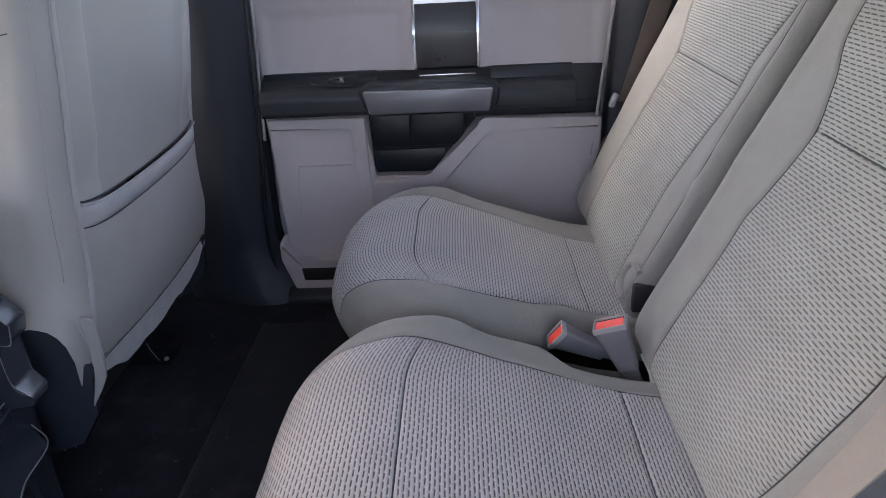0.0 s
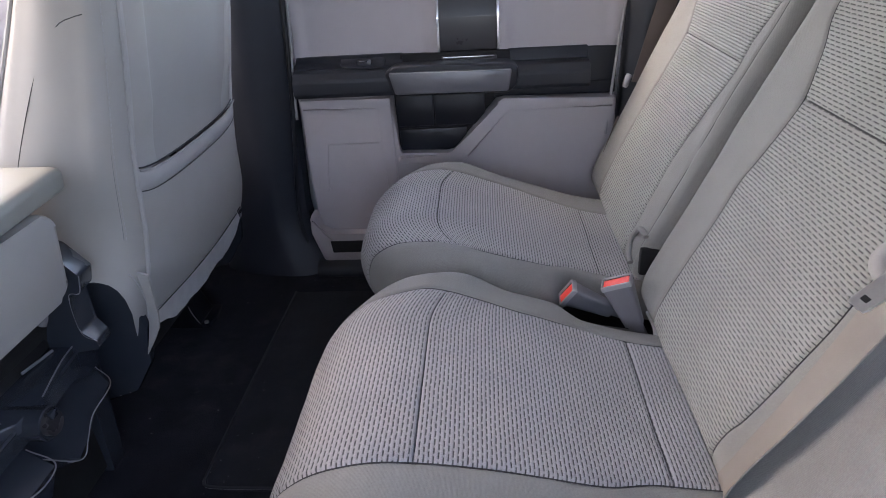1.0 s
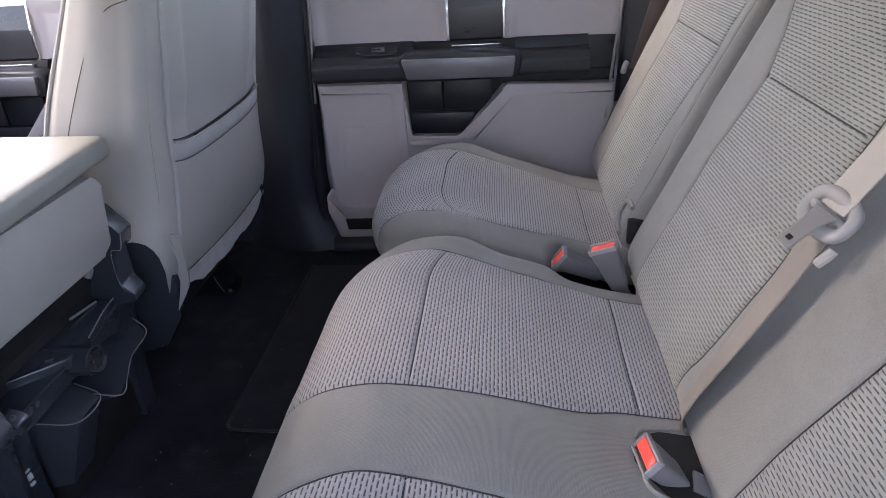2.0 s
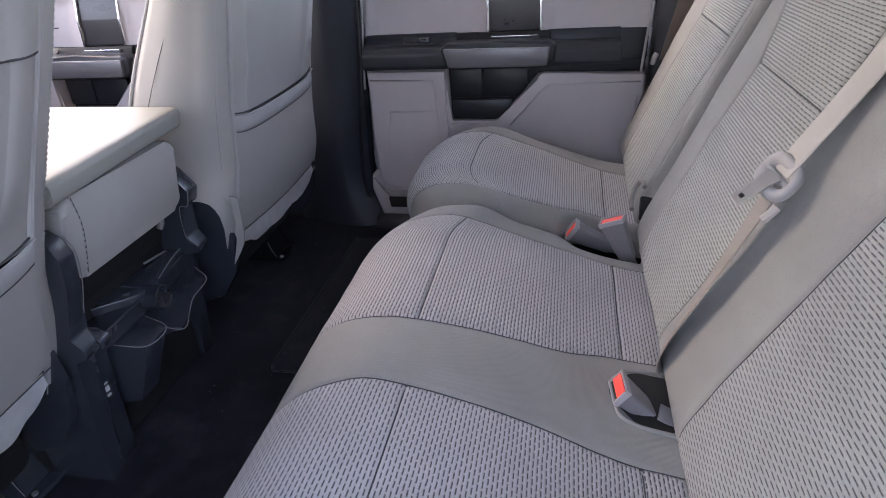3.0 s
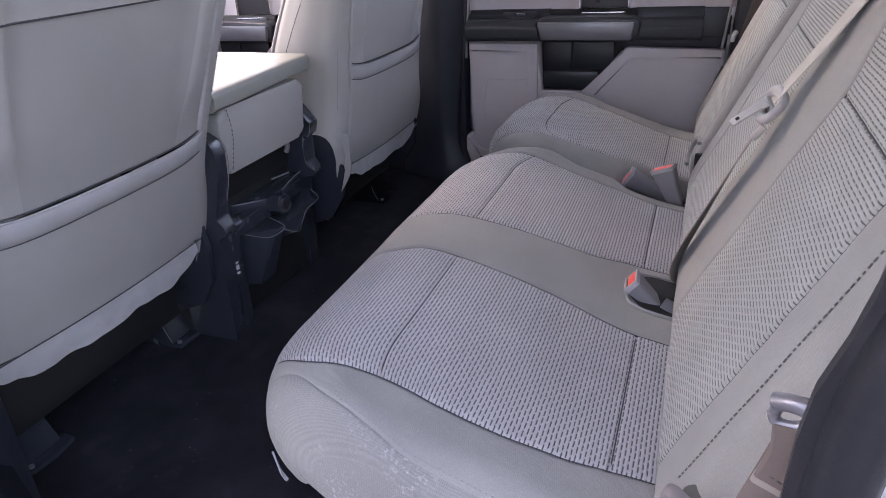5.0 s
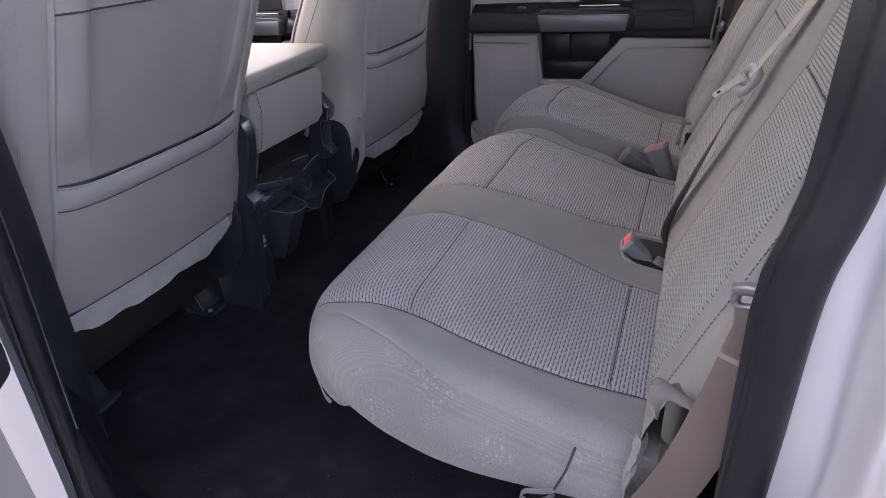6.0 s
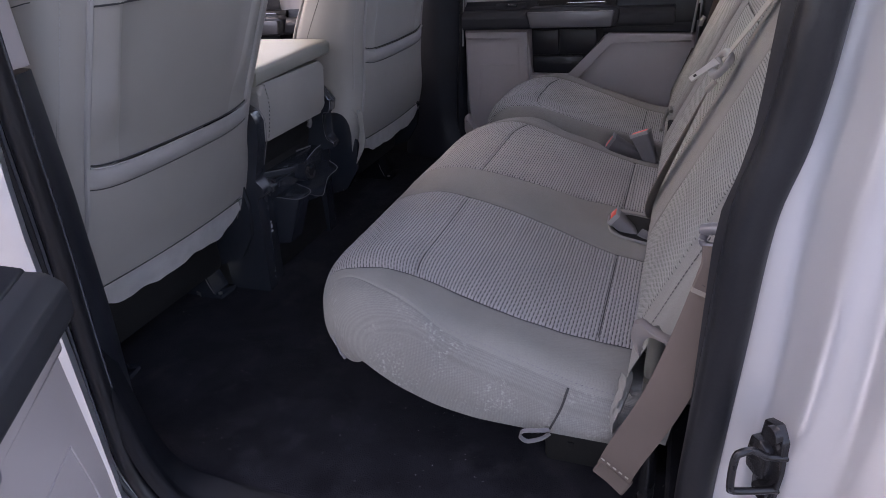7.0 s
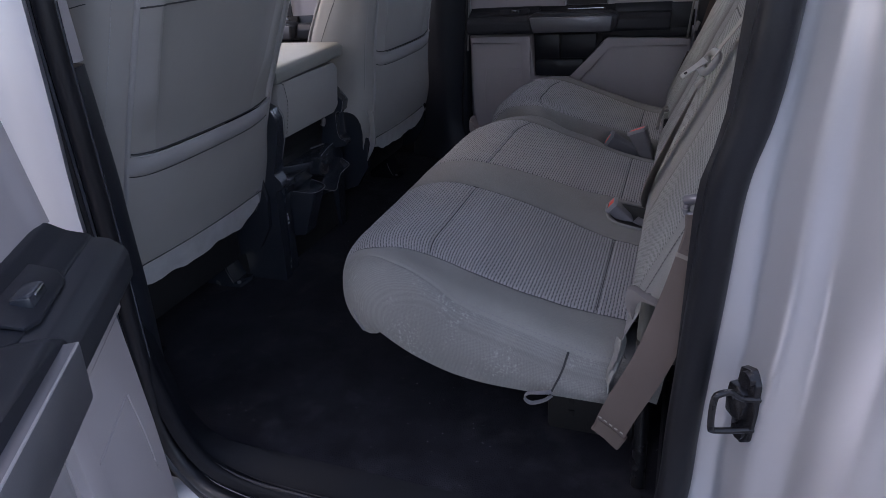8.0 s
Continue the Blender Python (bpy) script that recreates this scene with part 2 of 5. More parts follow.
def smooth_path(points, n):
    """Points along a smooth curve through the given ones, at even steps of its length."""
    pts = [Vector(p) for p in points]
    ext = [2 * pts[0] - pts[1]] + pts + [2 * pts[-1] - pts[-2]]
    dense = []
    for i in range(1, len(ext) - 2):
        a, b, c, d = ext[i - 1 : i + 3]
        for k in range(24):
            t = k / 24
            dense.append(0.5 * (2 * b + (c - a) * t + (2 * a - 5 * b + 4 * c - d) * t**2 + (3 * b - 3 * c + d - a) * t**3))
    dense.append(pts[-1])
    run = [0.0]
    for a, b in zip(dense, dense[1:]):
        run.append(run[-1] + (b - a).length)
    out, j = [], 0
    for k in range(n + 1):
        want = run[-1] * k / n
        while j < len(run) - 2 and run[j + 1] < want:
            j += 1
        f = (want - run[j]) / max(1e-9, run[j + 1] - run[j])
        out.append(dense[j].lerp(dense[j + 1], min(1.0, max(0.0, f))))
    return out


def tube(points, radius, n=24, sides=8, bm=None, flat=1.0, up=(0, 0, 1), caps=True):
    """A round or flattened strand along a smooth curve. flat: its width over its height."""
    bm = bm or bmesh.new()
    path = smooth_path(points, n)
    rings = []
    for i, p in enumerate(path):
        way = (path[min(i + 1, n)] - path[max(i - 1, 0)]).normalized()
        side = way.cross(Vector(up))
        if side.length < 1e-4:
            side = way.cross(Vector((1, 0, 0)))
        side.normalize()
        top = side.cross(way)
        r = radius(i / n) if callable(radius) else radius
        rings.append([bm.verts.new(p + r * (math.cos(a) * flat * side + math.sin(a) * top)) for a in [2 * math.pi * k / sides for k in range(sides)]])
    for a, b in zip(rings, rings[1:]):
        for k in range(sides):
            bm.faces.new((a[k], a[(k + 1) % sides], b[(k + 1) % sides], b[k]))
    if caps:
        bm.faces.new(rings[0][::-1])
        bm.faces.new(rings[-1])
    return bm


def ribbon(points, width, thick, across, n=40, bm=None, wave=0.0):
    """A strap of webbing along a curve. across: the direction of its width, or a function of 0 to 1."""
    bm = bm or bmesh.new()
    path = smooth_path(points, n)
    rings = []
    for i, p in enumerate(path):
        way = (path[min(i + 1, n)] - path[max(i - 1, 0)]).normalized()
        a = Vector(across(i / n) if callable(across) else across)
        a = (a - way * a.dot(way)).normalized()
        top = a.cross(way)
        ring = []
        for s, h in ((-1, -1), (-0.9, -1.6), (0, -1), (0.9, -1.6), (1, -1), (1, 1), (0.9, 1.6), (0, 1), (-0.9, 1.6), (-1, 1)):
            lift = wave * math.sin(i * 0.7 + s) * noise.noise(p * 9)
            ring.append(bm.verts.new(p + a * s * width / 2 + top * (h * thick / 2 + lift)))
        rings.append(ring)
    for a, b in zip(rings, rings[1:]):
        for k in range(10):
            bm.faces.new((a[k], a[(k + 1) % 10], b[(k + 1) % 10], b[k]))
    bm.faces.new(rings[0][::-1])
    bm.faces.new(rings[-1])
    return bm


def grid(rows, bm=None, cloth=None):
    """A sheet from rows of points; cloth gives each one's cloth coordinates."""
    bm = bm or bmesh.new()
    uv = bm.loops.layers.uv.get("cloth") or bm.loops.layers.uv.new("cloth")
    verts = [[bm.verts.new(p) for p in row] for row in rows]
    for i in range(len(rows) - 1):
        for j in range(len(rows[0]) - 1):
            ids = ((i, j), (i + 1, j), (i + 1, j + 1), (i, j + 1))
            f = bm.faces.new([verts[a][b] for a, b in ids])
            if cloth:
                for loop, (a, b) in zip(f.loops, ids):
                    loop[uv].uv = cloth[a][b]
    return bm


def steps(length, n):
    """Fractions from 0 to 1, closer together near both ends."""
    near = [0.0, 0.0015, 0.003, 0.005, 0.008, 0.013]
    ends = [d / length for d in near if d < 0.3 * length]
    mid = [0.02 / length + (1 - 0.04 / length) * k / n for k in range(n + 1)] if length > 0.06 else [k / n for k in range(1, n)]
    return sorted(set([round(f, 5) for f in ends + mid + [1 - f for f in ends]]))


def table(pairs):
    """A smooth function through (key, value) pairs."""
    ks, vs = [p[0] for p in pairs], [p[1] for p in pairs]
    n = len(ks)
    cut = [(vs[i + 1] - vs[i]) / (ks[i + 1] - ks[i]) for i in range(n - 1)]
    slope = [cut[0]] + [0.0 if cut[i - 1] * cut[i] <= 0 else 2 * cut[i - 1] * cut[i] / (cut[i - 1] + cut[i]) for i in range(1, n - 1)] + [cut[-1]]

    def value(k):
        if k <= ks[0]:
            return vs[0]
        if k >= ks[-1]:
            return vs[-1]
        i = next(j for j in range(n - 1) if k <= ks[j + 1])
        h = ks[i + 1] - ks[i]
        f = (k - ks[i]) / h
        return (2 * f**3 - 3 * f**2 + 1) * vs[i] + (f**3 - 2 * f**2 + f) * h * slope[i] + (3 * f**2 - 2 * f**3) * vs[i + 1] + (f**3 - f**2) * h * slope[i + 1]

    return value


def stitches(path, length, gap, radius):
    """A row of short raised stitches along a line."""
    pts = smooth_path(path, 400)
    total = sum((b - a).length for a, b in zip(pts, pts[1:]))
    bm = bmesh.new()
    n = int(total / (length + gap))
    for i in range(n):
        a, b = i / n, (i + length / (length + gap)) / n
        p, q = pts[int(a * 400)], pts[min(400, int(b * 400))]
        tube([p, p.lerp(q, 0.5), q], radius, 2, 5, bm)
    return bm


# ---- padded bench: surfaces with a side-on outline, rolled sides and sunk seams ----
class Pad:
    def __init__(self, outline, y0, y1, roll, key, setback=0.0, setback_end=0.1, crown=None, hollow=None):
        self.pts = smooth_path([(x, 0, z) for x, z in outline], 240)
        self.run = [0.0]
        for a, b in zip(self.pts, self.pts[1:]):
            self.run.append(self.run[-1] + (b - a).length)
        self.length = self.run[-1]
        self.y0, self.y1, self.roll, self.key = y0, y1, roll, key
        self.setback, self.setback_end, self.crown = setback, setback_end, crown
        self.lines, self.cross, self.hollow, self.faint = [], [], hollow, None

    def along(self, s):
        f = min(max(s / self.length, 0.0), 1.0) * 240
        i = min(int(f), 239)
        p = self.pts[i].lerp(self.pts[i + 1], f - i)
        way = (self.pts[min(i + 3, 240)] - self.pts[max(i - 2, 0)]).normalized()
        return p, Vector((-way.z, 0, way.x))

    def key_of(self, s):
        p, _ = self.along(s)
        return p.x if self.key == "x" else p.z

    def spot(self, s, y, sunk=True):
        p, out = self.along(s)
        e = min(y - self.y0, self.y1 - y)
        drop = 0.0
        if e < self.roll:
            k = self.roll - max(e, 0.0)
            drop = self.roll - math.sqrt(max(0.0, self.roll**2 - k * k))
        lift = 0.0
        if sunk:
            q = Vector((p.x, y, p.z))
            lift += 0.0022 * noise.noise(q * 7.0) + 0.0009 * noise.noise(q * 26.0)
            if self.crown:
                lift += self.crown(y)
            k = self.key_of(s)
            for line in self.lines:
                d = abs(y - line(k)) / 0.003
                if d < 3:
                    lift -= (0.0014 if line is self.faint else 0.0032) * math.exp(-d * d)
            for s0, lo, hi in self.cross:
                d = abs(s - s0) / 0.0022
                if d < 3 and lo(k) - 0.002 <= y <= hi(k) + 0.002:
                    lift -= 0.0026 * math.exp(-d * d)
        p = p + out * (lift - drop)
        if self.setback:
            w = max(0.0, 1 - max(e, 0.0) / 0.17) ** 2
            k = min(1.0, max(0.0, (self.setback_end - p.x) / 0.18))
            p.x += self.setback * w * k * k * (3 - 2 * k)
        if self.hollow:
            y -= self.hollow(p.x, y)
        return Vector((p.x, y, p.z))

    def zone(self, s0, s1, lo, hi, ns, ny, ends=True):
        fs = steps(s1 - s0, ns)
        rows, cloth = [], []
        k = self.key_of((s0 + s1) / 2)
        width = hi(k) - lo(k)
        fy = steps(width, ny)
        for f in fs:
            s = s0 + (s1 - s0) * f
            k = self.key_of(s)
            a, b = lo(k), hi(k)
            ys = [a + (b - a) * g for g in fy]
            rows.append([self.spot(s, y) for y in ys])
            cloth.append([(s, y) for y in ys])
        return grid(rows, None, cloth)

    def flank(self, low, foot, bulge, ns=110, nk=14, crease=0.0, start=0.0, end=1.0):
        """The side below the roll, from the rolled edge down to the foot line (a function of the key)."""
        y = self.y0 if low else self.y1
        sign = -1 if low else 1
        rows, cloth = [], []
        for i in range(ns + 1):
            s = start + (self.length * end - start) * i / ns
            top = self.spot(s, y)
            f = foot(i / ns)
            row, uv = [], []
            for j in range(nk + 1):
                t = j / nk
                p = top.lerp(Vector((f[0], y, f[1])), t)
                p.y = y + sign * min(1.0, i / 33) * (bulge * math.sin(math.pi * t * 0.75) ** 2 + 0.002 * math.sin(math.pi * t)) + min(1.0, i / 33) * 0.003 * noise.noise(Vector((p.x * 14, 3.0, p.z * 14))) * math.sin(math.pi * t)
                if crease:
                    p.y += sign * crease * math.exp(-((t - 0.22 - 0.06 * math.sin(i * 0.21)) / 0.05) ** 2) * noise.noise(Vector((p.x * 40, 1.0, 0)))
                p.y -= sign * 0.013 * t * max(0.0, 1 - i / (0.22 * ns)) ** 2
                row.append(p)
                uv.append((p.x, p.z))
            rows.append(row)
            cloth.append(uv)
        return grid(rows, None, cloth)


def const(v):
    return lambda k: v


def seam_strand(pad, s0, s1, line, radius=0.0010, lift=0.0004):
    pts = []
    for i in range(41):
        s = s0 + (s1 - s0) * i / 40
        p = pad.spot(s, line(pad.key_of(s)))
        pts.append(p + pad.along(s)[1] * lift)
    return tube(pts, radius, 60, 5)


def cross_strand(pad, s0, lo, hi, radius=0.0012):
    k = pad.key_of(s0)
    a, b = lo(k), hi(k)
    return tube([pad.spot(s0, a + (b - a) * i / 20) for i in range(21)], radius, 40, 5)


CUSHION = [(-0.078, 0.236), (-0.114, 0.248), (-0.136, 0.274), (-0.142, 0.308), (-0.128, 0.346), (-0.092, 0.375), (-0.045, 0.384), (0.0, 0.380), (0.10, 0.356), (0.20, 0.324), (0.28, 0.299), (0.34, 0.287), (0.40, 0.275)]


def s_at_x(pad, x):
    return next(pad.run[i] for i in range(60, 241) if pad.pts[i].x >= x)


def s_at_z(pad, z):
    return next(pad.run[i] for i in range(30, 241) if pad.pts[i].z >= z)


def cushion(seat, y0, y1, seats, hollow=None, side_seam=None):
    pad = Pad(CUSHION, y0, y1, 0.05, "x", 0.087, 0.14, None, hollow)
    if side_seam:
        pad.lines.append(side_seam)
        pad.faint = side_seam
    bm = box(bmesh.new(), (0.08, y0 + 0.10, 0.15), (0.39, y1 - 0.05, 0.255), 0.02)
    ob = part("cushion", bm, M_DARK, seat)
    nose = 0.055
    places = {lo: (s_at_x(pad, a), s_at_x(pad, b)) for lo, hi, a, b in seats}
    seats = [(lo, hi) for lo, hi, a, b in seats]
    for lo, hi in seats:
        sS, sR = places[lo]
        pad.lines += [lo, hi]
        pad.cross += [(sS, lo, hi), (sR, lo, hi)]
    edge = const(y0)
    bounds = [(edge, seats[0][0])]
    for (l0, h0), (l1, h1) in zip(seats, seats[1:]):
        bounds.append((h0, l1))
    bounds.append((seats[-1][1], const(y1)))
    if side_seam:
        bounds[0] = (side_seam, bounds[0][1])
        part("side_roll", pad.zone(0.047, pad.length, edge, side_seam, 110, 10), M_WEAR, ob, "worn grey cloth roll with pilling")
        pts = [pad.spot(s, side_seam(pad.key_of(s)) + 0.004) + pad.along(s)[1] * 0.0004 for s in [0.25 + (pad.length - 0.30) * i / 40 for i in range(41)]]
        part("stitching", stitches(pts, 0.003, 0.0035, 0.0005), M_BUCKLE, ob, "fine grey stitching")
    for a, b in bounds:
        part("bolster", pad.zone(0.0, pad.length, a, b, 110, 16), M_CLOTH, ob, "plain grey cloth bolster")
    for lo, hi in seats:
        sS, sR = places[lo]
        part("front_panel", pad.zone(nose, sS, lo, hi, 26, 34), M_DASH, ob, "grey cloth with staggered dark dashes")
        part("nose_panel", pad.zone(0.0, nose, lo, hi, 10, 34), M_CLOTH, ob)
        part("seat_panel", pad.zone(sS, sR, lo, hi, 34, 34), M_DASH, ob, "grey cloth with staggered dark dashes")
        part("rear_panel", pad.zone(sR, pad.length, lo, hi, 14, 34), M_DASH, ob, "grey cloth with staggered dark dashes")
        part("seam", cross_strand(pad, sS, lo, hi), M_SEAM, ob)
        part("seam", cross_strand(pad, sR, lo, hi), M_SEAM, ob)
        for line in (lo, hi):
            part("seam", seam_strand(pad, nose, pad.length - 0.01, line), M_SEAM, ob)
    hem = table([(-0.032, 0.281), (-0.015, 0.274), (0.010, 0.261), (0.044, 0.244), (0.109, 0.222), (0.162, 0.215), (0.213, 0.214), (0.40, 0.214)])
    reach = lambda f: -0.032 + 0.372 * max(0.0, (f - 0.04) / 0.96)
    foot = lambda f: (reach(f), hem(reach(f)))
    part("side_panel", pad.flank(True, foot, 0.003, start=0.047, end=0.93), M_WEAR, ob, "worn grey cloth side")
    part("side_panel", pad.flank(False, foot, 0.006, start=0.047), M_CLOTH, ob)
    return ob, pad


far_lo = table([(-0.13, 0.30), (-0.08, 0.285), (0.0, 0.272), (0.283, 0.294), (0.4, 0.298)])
far_hi = table([(-0.13, 0.585), (-0.08, 0.60), (0.0, 0.608), (0.283, 0.572), (0.4, 0.562)])
mid_lo = table([(-0.13, -0.215), (0.0, -0.194), (0.1, -0.183), (0.2, -0.173), (0.283, -0.150), (0.4, -0.146)])
mid_hi = table([(-0.13, 0.075), (-0.085, 0.108), (0.0, 0.130), (0.283, 0.112), (0.4, 0.108)])
near_lo = table([(-0.13, -0.60), (-0.075, -0.622), (0.03, -0.615), (0.14, -0.621), (0.245, -0.611), (0.295, -0.600), (0.4, -0.590)])
near_hi = table([(-0.13, -0.37), (0.0, -0.322), (0.15, -0.325), (0.285, -0.342), (0.4, -0.346)])


def buckle_hollow(x, y):
    """The cushion's edge steps in beside the buckles."""
    k = min(1.0, max(0.0, (x - 0.185) / 0.045))
    w = min(1.0, max(0.0, (y - 0.11) / 0.09))
    return 0.045 * k * k * (3 - 2 * k) * w


def far_hollow(x, y):
    """The single cushion's edge gives way round the buckles too."""
    k = min(1.0, max(0.0, (x - 0.185) / 0.045))
    w = min(1.0, max(0.0, (0.315 - y) / 0.09))
    return -0.036 * k * k * (3 - 2 * k) * w


far_bench = thing("rear_seat", (0.3, 0.47, 0.052), "grey cloth single rear seat beside the closed door", "car seat", "rear seats")
near_bench = thing("rear_seat", (0.3, -0.24, 0.052), "grey cloth double rear seat with dashed centre panels", "car seat", "rear seats")
far_seat, far_pad = cushion(far_bench, 0.222, 0.685, [(far_lo, far_hi, 0.003, 0.281)], far_hollow)
near_seat, near_pad = cushion(near_bench, -0.705, 0.207, [(near_lo, near_hi, 0.026, 0.291), (mid_lo, mid_hi, 0.010, 0.283)], buckle_hollow, table([(-0.13, -0.632), (-0.085, -0.645), (-0.05, -0.668), (0.0, -0.684), (0.1, -0.691), (0.4, -0.692)]))

# strap loop and flap seam on the open side of the double cushion, with its hinge bracket
part("strap_loop", ribbon([(0.250, -0.714, 0.226), (0.236, -0.722, 0.228), (0.219, -0.724, 0.226), (0.213, -0.724, 0.216), (0.222, -0.723, 0.208), (0.240, -0.719, 0.213), (0.250, -0.713, 0.219)], 0.006, 0.0012, (0, 1, 0.3), 24), M_BUCKLE, near_seat, "thin grey pull strap")
part("seam", tube([(0.272, -0.7115, 0.296), (0.263, -0.7145, 0.262), (0.247, -0.712, 0.219)], 0.0016, 12, 6), M_SEAM, near_seat)
rows = []
for k in range(31):
    f = k / 30
    z, x = 0.330 - 0.088 * f, table([(0, 0.339), (0.25, 0.338), (0.55, 0.333), (0.8, 0.328), (1, 0.328)])(f)
    half = 0.0068 * (1 - 0.5 * f) * (0.6 + 0.4 * min(1.0, 8 * f))
    rows.append([(x + half * w, -0.7085 - 0.0085 * (1 - w * w) - 0.0026 * math.sin(9.0 * f + 4.2 * w) - 0.0009 * math.sin(23 * f - 6 * w), z + 0.004 * w * math.sin(f * 7)) for w in [-1.25 + 2.5 * j / 14 for j in range(15)]])
part("flap", grid(rows), M_CLOTH, near_seat, "puckered cloth edge")
part("torn_edge", ribbon([(-0.060, -0.698, 0.309), (-0.050, -0.704, 0.291), (-0.044, -0.706, 0.284), (-0.040, -0.707, 0.281)], 0.004, 0.0012, (0.5, -0.4, -0.5), 12), M_BUCKLE, near_seat, "pale frayed backing edge")

BACK = [(0.372, 0.262), (0.348, 0.275), (0.338, 0.30), (0.3555, 0.352), (0.398, 0.449), (0.436, 0.537), (0.473, 0.622), (0.514, 0.712), (0.556, 0.80), (0.60, 0.88), (0.64, 0.925), (0.69, 0.94)]


def backrest(seat, y0, y1, seats, roll=0.045, welt=None, lift=None):
    bm = prism([(0.40, 0.285), (0.66, 0.90), (0.70, 0.89), (0.46, 0.285)], lambda a, b, d: Vector((a, d, b)), y0 + 0.03, y1 - 0.03)
    ob = part("backrest", bm, M_DARK, seat)
    pad = Pad(BACK, y0, y1, roll, "z")
    sC, sD = s_at_z(pad, 0.632), s_at_z(pad, 0.50)
    if welt:
        pad.lines.append(welt)
        part("seam", seam_strand(pad, 0.02, pad.length - 0.05, welt, 0.0012), M_SEAM, ob)
    for lo, hi in seats:
        pad.lines += [lo, hi]
        pad.cross += [(sC, lo, hi), (sD, lo, hi)]
    bounds = [(const(y0), seats[0][0])]
    for (l0, h0), (l1, h1) in zip(seats, seats[1:]):
        bounds.append((h0, l1))
    bounds.append((seats[-1][1], const(y1)))
    rise = 0.0
    if lift:  # the outer corner stops above the hinge
        rise = s_at_z(pad, lift)
        part("bolster", pad.zone(rise, pad.length, bounds[0][0], const(y0 + 0.038), 100, 8), M_CLOTH, ob, "plain grey cloth bolster")
        bounds[0] = (const(y0 + 0.038), bounds[0][1])
    for a, b in bounds:
        part("bolster", pad.zone(0.0, pad.length, a, b, 110, 16), M_CLOTH, ob, "plain grey cloth bolster")
    top = pad.length - 0.12
    for lo, hi in seats:
        # backrest copy of the dash cloth, with dimmer light in its colour
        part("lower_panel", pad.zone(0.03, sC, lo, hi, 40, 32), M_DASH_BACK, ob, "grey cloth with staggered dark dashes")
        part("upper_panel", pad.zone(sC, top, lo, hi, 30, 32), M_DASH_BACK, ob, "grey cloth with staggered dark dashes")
        part("head_panel", pad.zone(top, pad.length, lo, hi, 10, 20), M_CLOTH, ob)
        part("foot_panel", pad.zone(0.0, 0.03, lo, hi, 6, 20), M_CLOTH, ob)
        part("seam", cross_strand(pad, sC, lo, hi), M_SEAM, ob)
        for line in (lo, hi):
            part("seam", seam_strand(pad, 0.03, top, line), M_SEAM, ob)
    foot = lambda f: (0.45 + 0.31 * f, 0.30 + 0.62 * f)
    low = (lambda f: (0.49 + 0.27 * f, 0.395 + 0.525 * f)) if lift else foot
    part("side_panel", pad.flank(True, low, 0.008, start=rise), M_CLOTH, ob)
    part("side_panel", pad.flank(False, foot, 0.008), M_CLOTH, ob)
    return ob, pad


bf_lo = table([(0.28, 0.385), (0.35, 0.387), (0.45, 0.390), (0.54, 0.372), (0.622, 0.353), (0.66, 0.356), (0.745, 0.335), (0.95, 0.32)])
bf_hi = table([(0.28, 0.650), (0.34, 0.655), (0.46, 0.652), (0.56, 0.638), (0.627, 0.628), (0.71, 0.680), (0.95, 0.70)])
bm_lo = table([(0.28, -0.100), (0.33, -0.106), (0.36, -0.117), (0.42, -0.124), (0.51, -0.129), (0.62, -0.130), (0.76, -0.128), (0.95, -0.125)])
bm_hi = table([(0.28, 0.165), (0.43, 0.163), (0.51, 0.165), (0.56, 0.152), (0.624, 0.140), (0.68, 0.166), (0.72, 0.196), (0.76, 0.206), (0.95, 0.215)])
bn_lo = table([(0.28, -0.585), (0.40, -0.59), (0.62, -0.60), (0.76, -0.66), (0.95, -0.67)])
bn_hi = table([(0.28, -0.294), (0.33, -0.297), (0.41, -0.304), (0.494, -0.319), (0.56, -0.331), (0.63, -0.341), (0.70, -0.305), (0.76, -0.28), (0.95, -0.27)])
far_back, far_bpad = backrest(far_bench, 0.298, 0.775, [(bf_lo, bf_hi)], 0.022, const(0.322))
near_back, near_bpad = backrest(near_bench, -0.722, 0.286, [(bn_lo, bn_hi), (bm_lo, bm_hi)], lift=0.378)


pts = []
for i in range(25):
    s = near_bpad.length * (0.145 + 0.70 * i / 24)
    pts.append(near_bpad.spot(s, -0.652 - 0.012 * max(0.0, i / 24 - 0.5)) + near_bpad.along(s)[1] * 0.001)
part("stitching", stitches(pts, 0.0034, 0.0026, 0.0008), M_STITCH, near_back, "dark grey stitching")
def foot_hem(pad, back, y0, y1):
    pts = [pad.spot(0.030 + 0.004 * math.sin(k * 1.3), y0 + (y1 - y0) * k / 20) + pad.along(0.03)[1] * 0.003 for k in range(21)]
    return part("foot_hem", tube(pts, lambda f: 0.0042 + 0.0012 * math.sin(f * 17), 60, 8), M_PIPE, back, "pale turned hem along the foot")


foot_hem(far_bpad, far_back, 0.345, 0.55)
foot_hem(near_bpad, near_back, -0.10, 0.215)
hook = [(0.331, 0.305, 0.318), (0.332, 0.326, 0.327), (0.337, 0.338, 0.345), (0.346, 0.332, 0.366), (0.349, 0.314, 0.372), (0.351, 0.298, 0.368)]
part("hook_bead", tube(hook, 0.0048, 30, 8), M_CLOTH, far_back, "bead turned round the recliner opening")
# dark box standing for the shade in the crease below the bead
part("recliner_shade_box", box(bmesh.new(), (0.345, 0.296, 0.296), (0.40, 0.310, 0.345), 0.004), M_DARK, far_back)
